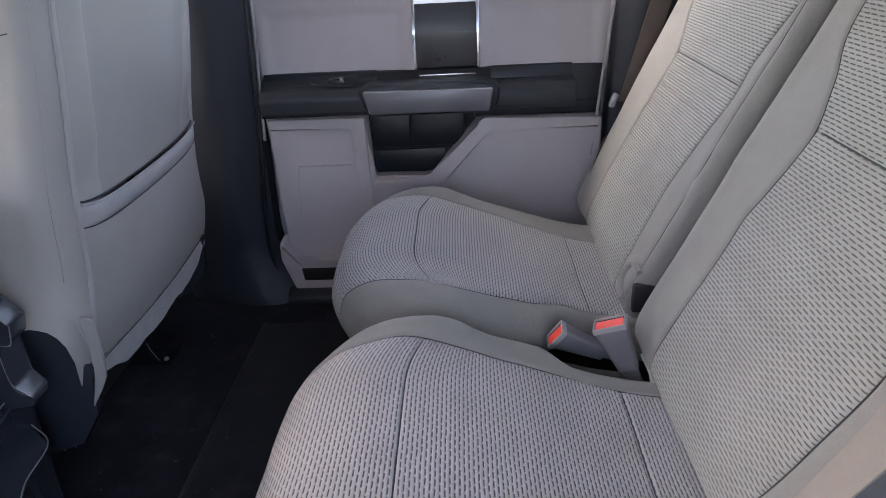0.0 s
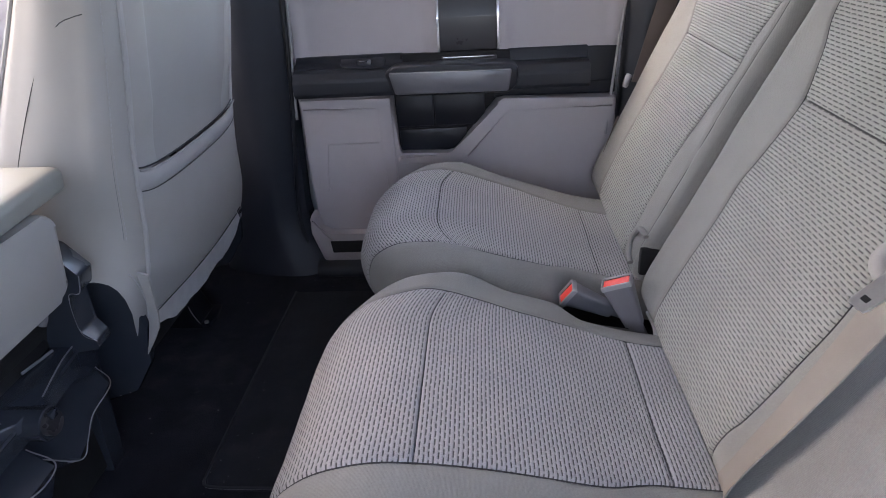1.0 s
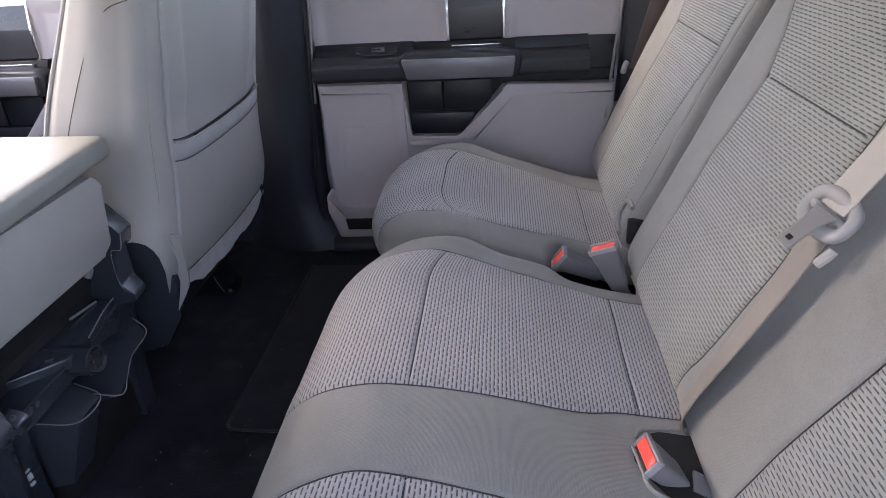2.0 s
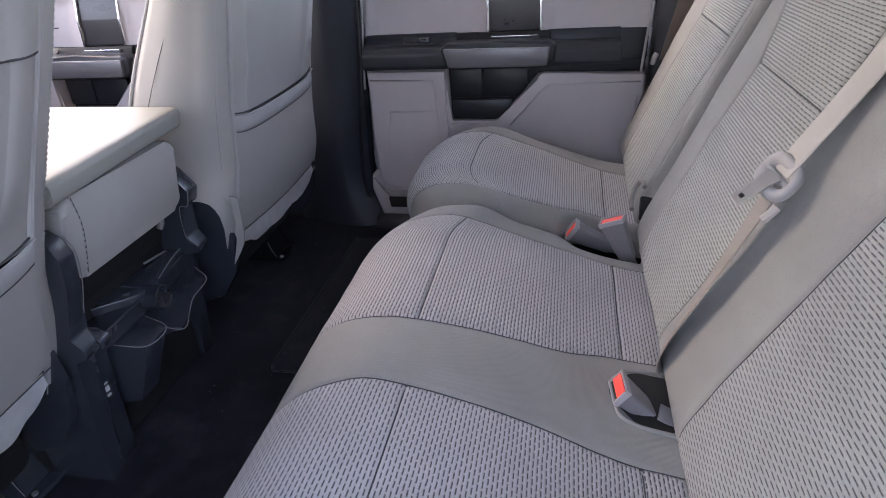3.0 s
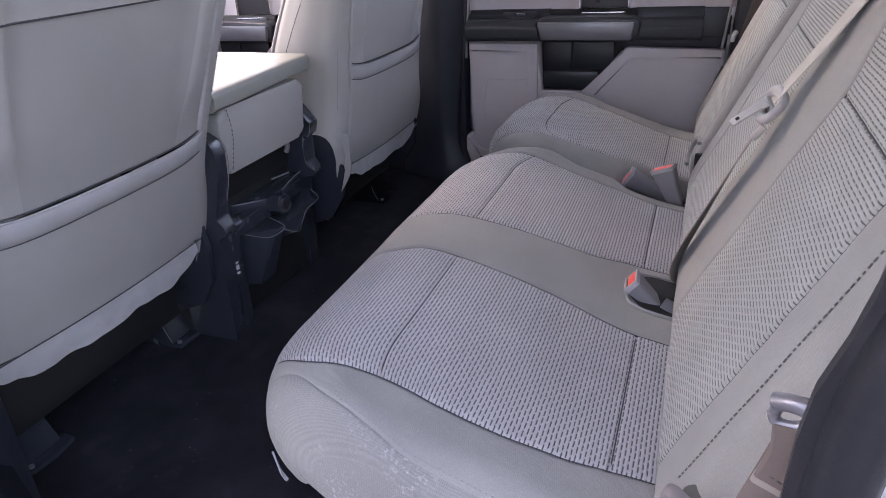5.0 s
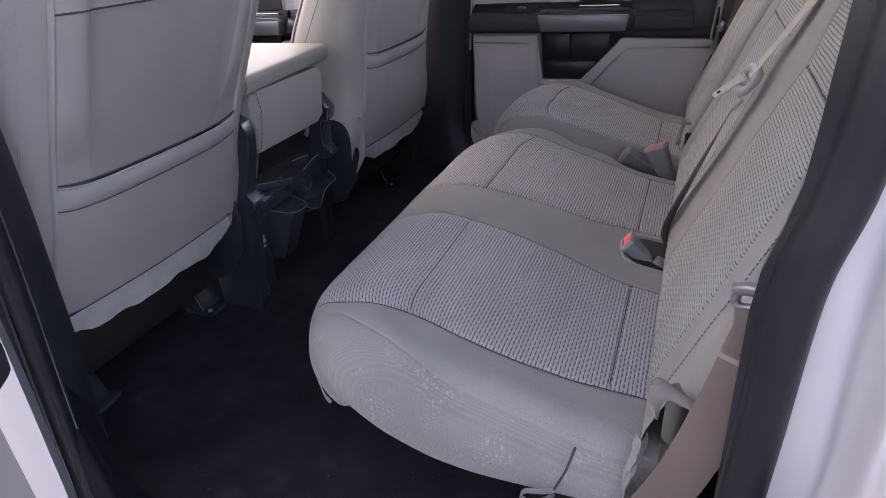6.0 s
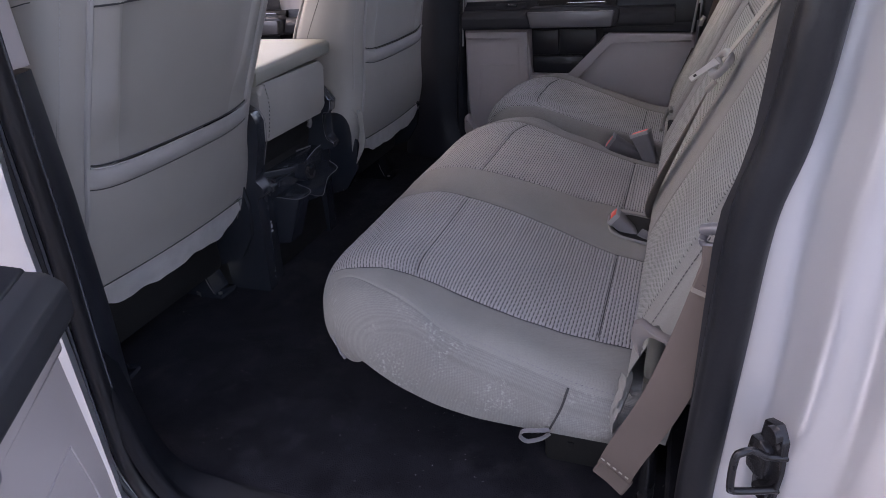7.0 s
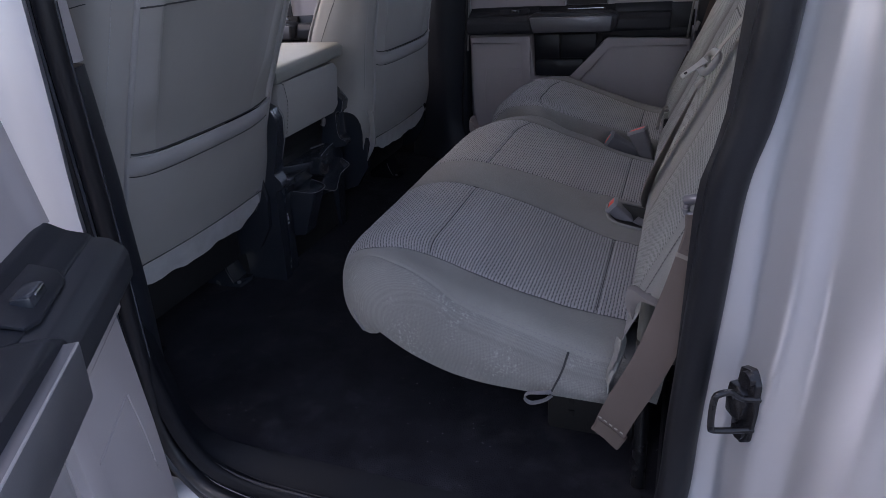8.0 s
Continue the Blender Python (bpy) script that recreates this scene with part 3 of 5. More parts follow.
# cloth lip at the foot of the double backrest, and its steel hinge
lip_rows = []
for k in range(25):
    f = k / 24
    edge = smooth_path([(0.351, -0.727, 0.371), (0.3425, -0.727, 0.391), (0.343, -0.726, 0.409), (0.350, -0.728, 0.4125), (0.362, -0.733, 0.407), (0.378, -0.738, 0.402), (0.398, -0.738, 0.397)], 24)[k]
    under = smooth_path([(0.3535, -0.724, 0.369), (0.3545, -0.724, 0.381), (0.357, -0.724, 0.391), (0.361, -0.727, 0.3965), (0.367, -0.731, 0.3985), (0.379, -0.735, 0.3965), (0.398, -0.735, 0.391)], 24)[k]
    mid = (edge + under) / 2 + Vector((0.0, -0.0022, 0.0006 * math.sin(k * 1.9)))
    lip_rows.append([under, mid, edge, edge + Vector((0.001, 0.006, 0.002)), edge + Vector((0.004, 0.014, -0.001))])
part("foot_lip", grid(lip_rows), M_LIP, near_back, "pale turned lip of the cover")
hinge = thing("seat_hinge", (0.39, -0.70, 0.052), "dull steel seat hinge post behind the cushion", "seat hinge")
part("foot", tube([(0.374, -0.690, 0.06), (0.373, -0.692, 0.16), (0.372, -0.694, 0.25)], 0.010, 10, 12), M_DSTEEL, hinge, "black steel foot")
part("post", tube([(0.372, -0.695, 0.235), (0.3715, -0.6955, 0.28), (0.371, -0.696, 0.33), (0.372, -0.694, 0.385)], lambda f: 0.015 - 0.003 * f, 20, 16), M_LEVER, hinge, "smooth grey hinge cover")
part("bracket", box(bmesh.new(), (0.22, -0.60, 0.055), (0.36, -0.575, 0.155), 0.008), M_DARK, hinge, "black steel bracket")
for z in (0.115, 0.09):
    part("slot", box(bmesh.new(), (0.255, -0.6025, z), (0.266, -0.5995, z + 0.012), 0.001), M_DARK, hinge)

# ---- belts and buckles ----
def buckle(name, at, way, across, label, size=(0.036, 0.085, 0.024), facing=0):
    """A buckle: a tapered body on a stalk, with a pale rim and a red button sunk in its upper end."""
    way, across = Vector(way).normalized(), Vector(across)
    across = (across - way * across.dot(way)).normalized()
    deep = way.cross(across)
    m = Matrix((across, way, deep)).transposed().to_4x4()
    m.translation = Vector(at)
    ob = thing(name, at, label, "seat belt buckle", "rear seat belt buckles")
    w, l, d = size

    def placed(bm):
        bmesh.ops.transform(bm, matrix=m, verts=bm.verts[:])
        return bm

    bm = bmesh.new()
    rings = []
    for y, k in ((-l, 0.62), (-0.75 * l, 0.72), (-0.4 * l, 0.86), (-0.1 * l, 0.98), (-0.004, 1.0)):
        ring = []
        for i in range(20):
            a = 2 * math.pi * i / 20
            c, s = math.cos(a), math.sin(a)
            sx = math.copysign(abs(c) ** 0.35, c) * w / 2 * k
            sz = math.copysign(abs(s) ** 0.35, s) * d / 2 * k
            ring.append(bm.verts.new((sx, y, sz)))
        rings.append(ring)
    for a, b in zip(rings, rings[1:]):
        for k in range(20):
            bm.faces.new((a[k], a[(k + 1) % 20], b[(k + 1) % 20], b[k]))
    bm.faces.new(rings[0])
    bm.faces.new(rings[-1][::-1])
    body = part("body", placed(bm), M_BUCKLE, ob)
    # rim: four bars round the mouth
    for lo, hi in (((-w / 2, -0.006, d / 2 - 0.003), (w / 2, 0.003, d / 2)), ((-w / 2, -0.006, -d / 2), (w / 2, 0.003, -d / 2 + 0.003)), ((-w / 2, -0.006, -d / 2 + 0.003), (-w / 2 + 0.003, 0.003, d / 2 - 0.003)), ((w / 2 - 0.003, -0.006, -d / 2 + 0.003), (w / 2, 0.003, d / 2 - 0.003))):
        part("rim", placed(box(bmesh.new(), lo, hi, 0.001, 1)), M_RIM, body, "pale plastic rim")
    part("button", placed(box(bmesh.new(), (-w / 2 + 0.0035, -0.004, -d / 2 + 0.0035), (w / 2 - 0.0035, 0.0025, d / 2 - 0.007), 0.0015, 2)), M_RED, body, "red release button")
    part("tongue_slot", placed(box(bmesh.new(), (-w / 2 + 0.004, -0.004, d / 2 - 0.0068), (w / 2 - 0.004, 0.0005, d / 2 - 0.0034))), M_DARK, body)
    part("stalk", placed(ribbon([(0, -l + 0.004, 0), (0, -l - 0.02, 0.002), (0, -l - 0.05, 0.004)], w * 0.5, 0.004, (1, 0, 0), 6)), M_BUCKLE, ob)
    return ob


buckle("belt_buckle", (0.287, 0.200, 0.343), (-0.38, 0.06, 0.88), (0.82, -0.26, 0.42), "grey belt buckle with red button standing between cushions", (0.047, 0.080, 0.028))
buckle("belt_buckle", (0.216, 0.222, 0.312), (-0.84, -0.10, 0.46), (0.40, -0.26, 0.86), "grey belt buckle with red button lying between cushions", (0.040, 0.085, 0.025))
buckle("belt_buckle", (0.2735, -0.236, 0.3185), (-0.74, 0.06, 0.66), (-0.22, 0.97, 0.0), "grey belt buckle with red button on the double cushion", (0.052, 0.078, 0.025))


def cushion_spot(x, y, lift):
    s = s_at_x(near_pad, x)
    return near_pad.spot(s, y) + near_pad.along(s)[1] * lift


# dark sheet on the double cushion for the shade in the cut-out from which the buckle comes, with a turned lip, and its
# webbing tab
rows = []
for i in range(15):
    f = i / 14
    x = 0.262 + 0.098 * f
    wide = math.sin(min(1.0, f * 2.2 + 0.08) * math.pi / 2)
    rows.append([cushion_spot(x, -0.228 + (0.050 * wide if j > 6 else -0.052 * wide) * abs(j - 6) / 6, 0.0016) for j in range(13)])
part("buckle_shade_sheet", grid(rows), M_DARK, near_seat, "dark sheet for the shade in the buckle cut-out")
part("opening_lip", tube([cushion_spot(x, y, 0.002) for x, y in ((0.266, -0.250), (0.273, -0.269), (0.289, -0.279), (0.31, -0.283), (0.332, -0.285), (0.353, -0.287))], 0.0028, 30, 8), M_CLOTH, near_seat, "turned cloth lip")
part("opening_flap", tube([cushion_spot(x, y, 0.001) for x, y in ((0.266, -0.200), (0.278, -0.180), (0.300, -0.172), (0.338, -0.166))], 0.0022, 24, 8), M_CLOTH, near_seat)
part("tab", ribbon([(0.322, -0.250, 0.296), (0.338, -0.254, 0.290), (0.352, -0.256, 0.283)], 0.030, 0.002, (0.1, 1, 0), 8), M_BUCKLE, near_seat, "grey webbing tab")

belt = thing("centre_seat_belt", (0.40, -0.19, 0.30), "beige-grey centre belt hanging over the double backrest", "seat belt")
# lower run: shade mixed into a darker webbing colour than the upper run's
part("webbing", ribbon([(0.349, -0.152, 0.272), (0.333, -0.156, 0.300), (0.340, -0.165, 0.345), (0.366, -0.178, 0.42), (0.394, -0.187, 0.495), (0.416, -0.190, 0.552), (0.425, -0.190, 0.578)], 0.045, 0.0014, lambda f: (0.28 * (1 - f) + 0.02, 0.92, -0.42 + 0.34 * f * f), 40), M_STRAP, belt, "webbing with shade mixed into its brown-grey")
part("webbing", ribbon([(0.428, -0.188, 0.585), (0.446, -0.186, 0.613), (0.470, -0.184, 0.650), (0.502, -0.182, 0.703), (0.55, -0.18, 0.785), (0.602, -0.18, 0.872), (0.64, -0.18, 0.925)], 0.046, 0.0014, lambda f: (0.05 - 0.15 * f, 0.95, 0.15 * f), 40), M_BELT, belt, "beige-grey webbing")


def slider_spot(a, q, d):
    return Vector((0.428, -0.190, 0.583)) + Vector((-0.115, 0.986, 0.110)).normalized() * a + Vector((0.624, -0.013, 0.778)).normalized() * q + Vector((-0.768, -0.158, 0.614)) * d


# slider: a flat moulded frame with a slot, its inner edge stepped, and a bar across
bm = bmesh.new()
rings = []
for k in range(40):
    t = 2 * math.pi * k / 40
    c, q = math.copysign(abs(math.cos(t)) ** 0.75, math.cos(t)), math.copysign(abs(math.sin(t)) ** 0.75, math.sin(t))
    rings.append([bm.verts.new(slider_spot(a * c, b * q - 0.003, d)) for a, b, d in ((0.0235, 0.0105, -0.003), (0.0235, 0.0105, 0.003), (0.0265, 0.0140, 0.0055), (0.0300, 0.0190, 0.0068), (0.0340, 0.0235, 0.0050), (0.0352, 0.0250, 0.0005), (0.0335, 0.0232, -0.0040))])
for i in range(40):
    for j in range(7):
        bm.faces.new((rings[i][j], rings[(i + 1) % 40][j], rings[(i + 1) % 40][(j + 1) % 7], rings[i][(j + 1) % 7]))
slider = part("slider", bm, M_SLIDER, belt, "pale grey plastic belt slider", True, 60)
part("crossbar", tube([slider_spot(-0.027, -0.004, 0), slider_spot(0.0, -0.005, 0.001), slider_spot(0.027, -0.004, 0)], 0.0046, 16, 10), M_SLIDER, slider)
TIP, ROOT = Vector((0.381, -0.205, 0.558)), Vector((0.416, -0.198, 0.584))
T_LEN, T_WID = (TIP - ROOT).length, Vector((-0.25, 0.94, 0.19))


def tongue_spot(a, q, d):
    way = (TIP - ROOT).normalized()
    wide = (T_WID - way * T_WID.dot(way)).normalized()
    return ROOT + way * q + wide * a + wide.cross(way) * d


tongue = part("tongue", prism([(-0.0135, -0.004), (-0.0088, 0.010), (-0.0088, T_LEN - 0.004), (-0.0075, T_LEN), (0.0075, T_LEN), (0.0088, T_LEN - 0.004), (0.0088, 0.010), (0.0135, -0.004)], tongue_spot, -0.0011, 0.0011, 0.0005, 1), M_METAL, belt, "bright steel tongue")
part("tongue_hole", prism([(-0.0032, T_LEN - 0.012), (-0.0032, T_LEN - 0.007), (0.0032, T_LEN - 0.007), (0.0032, T_LEN - 0.012)], tongue_spot, -0.0017, 0.0017), M_DARK, tongue)
part("belt_stop", tube([(0.408, -0.222, 0.545), (0.414, -0.224, 0.553), (0.419, -0.224, 0.560)], 0.005, 6, 8), M_BELT, belt, "small belt stop")

outer = thing("outer_seat_belt", (0.36, -0.73, 0.10), "brown-grey outer belt running down beside the seat", "seat belt")
part("webbing", ribbon([(0.333, -0.737, 0.196), (0.346, -0.742, 0.237), (0.380, -0.752, 0.33), (0.406, -0.760, 0.43), (0.424, -0.766, 0.515)], 0.044, 0.0014, (0.85, -0.3, -0.35), 30), M_BROWN, outer, "brown-grey webbing")
part("anchor_fold", ribbon([(0.328, -0.735, 0.180), (0.332, -0.736, 0.189), (0.337, -0.738, 0.202)], 0.045, 0.006, (0.85, -0.3, -0.35), 6), M_BROWN, outer, "folded and stitched webbing end")
part("stitching", stitches([(0.318, -0.7345, 0.215), (0.337, -0.742, 0.208), (0.355, -0.748, 0.201)], 0.004, 0.003, 0.001), M_BELT, outer, "pale stitching")
part("loop_fold", ribbon([(0.415, -0.7668, 0.480), (0.421, -0.768, 0.510), (0.420, -0.766, 0.533)], 0.040, 0.005, (0.85, -0.3, -0.35), 8), M_BROWN, outer, "stitched loop of webbing")
part("loop_edge", ribbon([(0.4142, -0.7668, 0.477), (0.4148, -0.7669, 0.4795), (0.4154, -0.767, 0.482)], 0.041, 0.0054, (0.85, -0.3, -0.35), 4), M_STRAP, outer, "pale cut end of the webbing loop")
part("stitching", stitches([(0.400, -0.764, 0.493), (0.416, -0.770, 0.487), (0.432, -0.774, 0.480)], 0.003, 0.002, 0.0009), M_SEAM, outer)
part("guide_bar", tube([(0.400, -0.758, 0.545), (0.412, -0.766, 0.550), (0.432, -0.772, 0.545)], 0.0058, 12, 10), M_SILVER, outer, "dull steel belt guide")
ring = [(0.411 + 0.0105 * math.copysign(abs(math.cos(k)) ** 0.8, math.cos(k)), -0.762 - 0.003 * math.cos(k), 0.540 + 0.0095 * math.sin(k) + 0.004 * math.cos(k)) for k in [2 * math.pi * i / 20 for i in range(21)]]
part("ring", tube(ring, 0.0040, 48, 10), M_SILVER, outer, "dull steel ring")

# the far outer belt beside the backrest
fbelt = thing("outer_seat_belt", (0.47, 0.79, 0.30), "brown-grey outer belt beside the far backrest", "seat belt")
part("webbing", ribbon([(0.44, 0.792, 0.50), (0.468, 0.79, 0.62), (0.492, 0.79, 0.72), (0.53, 0.79, 0.92)], 0.042, 0.0014, (0.9, 0.1, -0.3), 20), M_BROWN, fbelt)
part("lower_webbing", ribbon([(0.405, 0.762, 0.43), (0.388, 0.752, 0.385), (0.372, 0.744, 0.34), (0.362, 0.740, 0.30)], 0.040, 0.0014, (0.9, 0.3, -0.2), 16), M_BROWN, fbelt, "brown-grey webbing end")
part("guide", tube([(0.405, 0.785, 0.497), (0.407, 0.78, 0.51), (0.413, 0.785, 0.520)], 0.007, 8, 10), M_RIM, fbelt, "cream plastic button")


# ---- front seats, seen from behind ----
def front_seat(name, yc, inner, rear, front, skirt_top, skirt_low, side_low, label, top_seam, band=0.0):
    """A front seat: lofted back with a padded rear panel, map pocket, welts, skirt, shields and floor brackets. inner: +1 or -1, the side towards the console."""
    ob = thing(name, (-0.62, yc, 0.052), label, "car seat", "front seats")
    HW, PW, TOP = 0.248, 0.200, 1.08

    def section():
        pts = []
        for k in range(9):
            a = math.pi / 2 * k / 8
            pts.append((-0.050 * (1 - math.cos(a)), PW + (HW - PW) * math.sin(a)))
        for k in range(1, 10):
            f = k / 10
            pts.append((-0.050 - f * 0.11, HW + 0.008 * math.sin(math.pi * f)))
        for k in range(9):
            a = math.pi / 2 * k / 8
            pts.append((-0.16 - 0.06 * math.sin(a), HW - 0.07 * (1 - math.cos(a))))
        return pts

    def bow(y, z):
        return 0.010 * (1 - (y / PW) ** 2) if abs(y) < PW else 0.0

    def spot(dx, y, z):
        if inner > 0 and y < 0:
            y = 0.97 * y if y > -PW else -0.97 * PW + (y + PW) * (HW - 0.97 * PW) / (HW - PW)
        if inner > 0 and y > PW:
            y = PW + 1.28 * (y - PW)
        if inner < 0 and y > 0:
            y *= 1.045
        thick = (rear(z) - front(z)) / 0.22
        k = max(0.0, (z - (TOP - 0.09)) / 0.09)
        pull = 0.07 * (1 - math.sqrt(max(0.0, 1 - k * k)))
        x = rear(z) + dx * thick
        mid = (rear(z) + front(z)) / 2
        k = min(1.0, max(0.0, (0.47 - z) / 0.15))
        wide = 1 + (0.155 if inner > 0 else 0.11 if y < 0 else 0.15) * k * k * (3 - 2 * k) * min(1.0, max(0.0, (abs(y) - 0.15) / 0.07))
        return Vector((mid + (x - mid) * (1 - pull / 0.09), yc + y * wide * (1 - pull / 0.5), z))

    # flanks: welted side covers that hang to a point at the rear
    for side in (1, -1):
        rows = []
        for k in range(61):
            f = k / 60
            row = []
            for dx, y in section():
                low = side_low(-dx)
                z = low + (TOP - low) * f
                q = spot(dx, y * side, z)
                q.y += side * 0.0015 * noise.noise(Vector((q.x * 6, side, q.z * 6)))
                row.append(q)
            rows.append(row)
        part("side_cover", grid(rows), M_BACK, ob, "smooth grey side cover")
    # front face, plain
    rows = [[spot(-0.22, -(HW - 0.07) + 2 * (HW - 0.07) * j / 20, 0.40 + (TOP - 0.40) * k / 30) for j in range(21)] for k in range(31)]
    part("front_cover", grid(rows), M_CLOTH, ob)
    # crown that closes the back above
    rows = [[spot(-0.22 * i / 8, -PW + 2 * PW * j / 16, TOP) + Vector((0, 0, 0.012 * math.sin(math.pi * i / 8))) for j in range(17)] for i in range(9)]
    part("crown", grid(rows), M_BACK, ob)

    def rear_spot(y, z, lift=0.0):
        q = spot(0.0, y, z)
        dip = 0.0
        if z > 0.56:
            for c in (-0.142, 0.142):
                line = c * (1 + 0.08 * math.sin((z - 0.56) * 9))
                d = (y - line) * math.copysign(1, c)
                dip += 0.016 / (1 + math.exp(-d / 0.004)) * min(1.0, (z - 0.56) / 0.06) * (1 - min(1.0, max(0.0, (abs(y) - 0.155) / 0.045)) ** 2)
        q.x += bow(y, z) + lift + dip * 0.8 + 0.002 * noise.noise(Vector((y * 5, z * 5, yc)))
        return q

    def sheet(z0, z1, nz, ny=56, lift=0.0, puff=0.0, w=PW, sag=None):
        rows = []
        for k in range(nz + 1):
            f = k / nz
            row = []
            for j in range(ny + 1):
                y = -w + 2 * w * j / ny
                s = sag(y) if sag else 0.0
                row.append(rear_spot(y, z0 + (z1 - z0) * f + s, lift + puff * math.sin(math.pi * f) ** 0.6 * min(1.0, (w - abs(y)) / 0.025 + 0.02) ** 0.5))
            rows.append(row)
        return grid(rows)

    def line_sag(y):
        return 0.012 * (abs(y) / PW) ** 6

    def fold(z):
        return 0.142 * (1 + 0.08 * math.sin((z - 0.56) * 9))

    def strip(side, inner_line, outer_line):
        rows = []
        for k in range(61):
            z = 0.528 + band + (top_seam - 0.528 - band) * k / 60
            a, b = inner_line(z), outer_line(z)
            rows.append([rear_spot(side * (a + (b - a) * j / 24), z) for j in range(25)])
        return grid(rows)

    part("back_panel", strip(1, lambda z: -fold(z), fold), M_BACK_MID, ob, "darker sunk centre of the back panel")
    for side in (-1, 1):
        part("back_strip", strip(side, fold, lambda z: PW), M_BACK, ob, "smooth padded grey strip")
    part("upper_back", sheet(top_seam, TOP, 24, lift=0.003), M_BACK, ob)
    part("pocket_panel", sheet(skirt_top, 0.496 + band, 30, lift=0.006, sag=line_sag), M_BACK, ob, "map pocket panel")
    part("pocket_band", sheet(0.492 + 1.3 * band, 0.526 + band, 10, lift=0.005, puff=0.006, sag=line_sag), M_PIPE, ob, "padded pocket band")
    part("pocket_slit", tube([rear_spot(y, 0.5300 + band + line_sag(y), 0.0028) for y in [(PW - 0.003) * (j / 15 - 1) for j in range(31)]], 0.0013, 60, 6), M_SEAM, ob)
    part("pocket_piping", tube([rear_spot(-PW + 2 * PW * j / 30, 0.5258 + band + line_sag(-PW + 2 * PW * j / 30), 0.0080) for j in range(31)], 0.0016, 60, 8), M_PIPE, ob)
    part("pocket_seam", tube([rear_spot(-PW + 2 * PW * j / 30, 0.4925 + 1.3 * band + line_sag(-PW + 2 * PW * j / 30), 0.0062) for j in range(31)], 0.0010, 60, 6), M_SEAM, ob)
    part("top_seam", tube([rear_spot(-PW + 2 * PW * j / 30, top_seam, 0.002) for j in range(31)], 0.0018, 60, 6), M_SEAM, ob)
    for side in (-1, 1):
        part("welt", tube([rear_spot(side * PW, skirt_low + 0.02 + (TOP - skirt_low - 0.03) * k / 30, 0.001) for k in range(31)], 0.0046, 70, 8), M_PIPE, ob, "pale welt")
        # stitched line and arched panel seam on the side
        pts = [spot(-0.0117, side * (PW + 0.031), 0.44 + (TOP - 0.46) * k / 30) + Vector((0.0001, side * 0.0001, 0)) for k in range(31)]
        part("stitching", stitches(pts, 0.005, 0.003, 0.0008), M_PIPE, ob, "pale twin stitching")
        part("seam", tube([p + Vector((-0.003, side * 0.0022, 0)) for p in pts], 0.0006, 50, 5), M_BUCKLE, ob)
        arch = [(0.150, 0.42), (0.150, 0.50), (0.145, 0.57), (0.130, 0.66), (0.110, 0.725), (0.080, 0.755), (0.045, 0.764), (0.030, 0.766)]
        part("seam", tube([spot(-d, side * (HW + 0.0065), z) for d, z in arch], 0.0007, 50, 5), M_SEAM, ob)
        front_line = [(0.196, 0.45), (0.197, 0.60), (0.196, 0.75), (0.195, 0.90)]
        part("welt", tube([spot(-d, side * (HW - 0.012), z) for d, z in front_line], 0.004, 40, 8), M_PIPE, ob, "pale welt")
    # skirt: a loose cloth strip with a wavy hem
    rows = []
    for k in range(9):
        f = k / 8
        row = []
        for j in range(61):
            y = -PW - 0.006 + 2 * (PW + 0.006) * j / 60
            ends = min(1.0, max(0.0, (PW + 0.012 - inner * y) / 0.07)) ** 0.6 * min(1.0, max(0.0, (PW + 0.008 + inner * y) / 0.07)) ** 0.6
            hem = skirt_top - (skirt_top - skirt_low) * (0.25 + 0.75 * ends) + 0.008 * noise.noise(Vector((y * 11, yc, 0))) + 0.006 * noise.noise(Vector((y * 31, yc, 4)))
            z = skirt_top + 0.004 + (hem - skirt_top - 0.004) * f
            q = rear_spot(max(-PW, min(PW, y)), z, 0.006 + 0.009 * f + 0.005 * f * noise.noise(Vector((y * 24, 2, yc))))
            q.y = yc + y
            row.append(q)
        rows.append(row)
    bm = grid(rows)
    solid = bmesh.ops.solidify(bm, geom=bm.faces[:], thickness=0.003)
    part("skirt", bm, M_SKIRT, ob, "loose pale grey cloth skirt")
    # dark strand drawn for the shaded fold along the skirt's top
    part("skirt_fold_line", tube([rear_spot(-PW + 2 * PW * j / 30, skirt_top + 0.003, 0.0075) for j in range(31)], 0.0011, 60, 6), M_SEAM, ob)
    # seat cushion and its dark shields
    x0 = rear(0.40)
    # far seat's cushion is widened inwards, unseen, to block light on the floor
    part("seat_cushion", box(bmesh.new(), (x0 - 0.62, yc - (0.25 if inner > 0 else 0.29), 0.26), (x0 - 0.12, yc + 0.25, 0.43), 0.05, 4), M_CLOTH, ob)
    for side in (-1, 1):
        out = [(-0.60, 0.10), (-0.60, 0.30), (-0.22, 0.37), (-0.09, 0.392), (-0.055, 0.385), (-0.030, 0.345), (-0.020, 0.28), (-0.030, 0.21), (-0.07, 0.15), (-0.15, 0.12)]
        y = yc + side * (HW - 0.012)
        part("side_shield", prism([(x0 + a, b) for a, b in out], lambda a, b, d: Vector((a, y + d * side, b)), -0.012, 0.004, 0.004), M_CONSOLE, ob, "black plastic side shield")
    if inner < 0:
        edge = [(-0.463, 0.385), (-0.450, 0.346), (-0.453, 0.305), (-0.462, 0.270), (-0.474, 0.234)]
        y = yc - HW + 0.0015
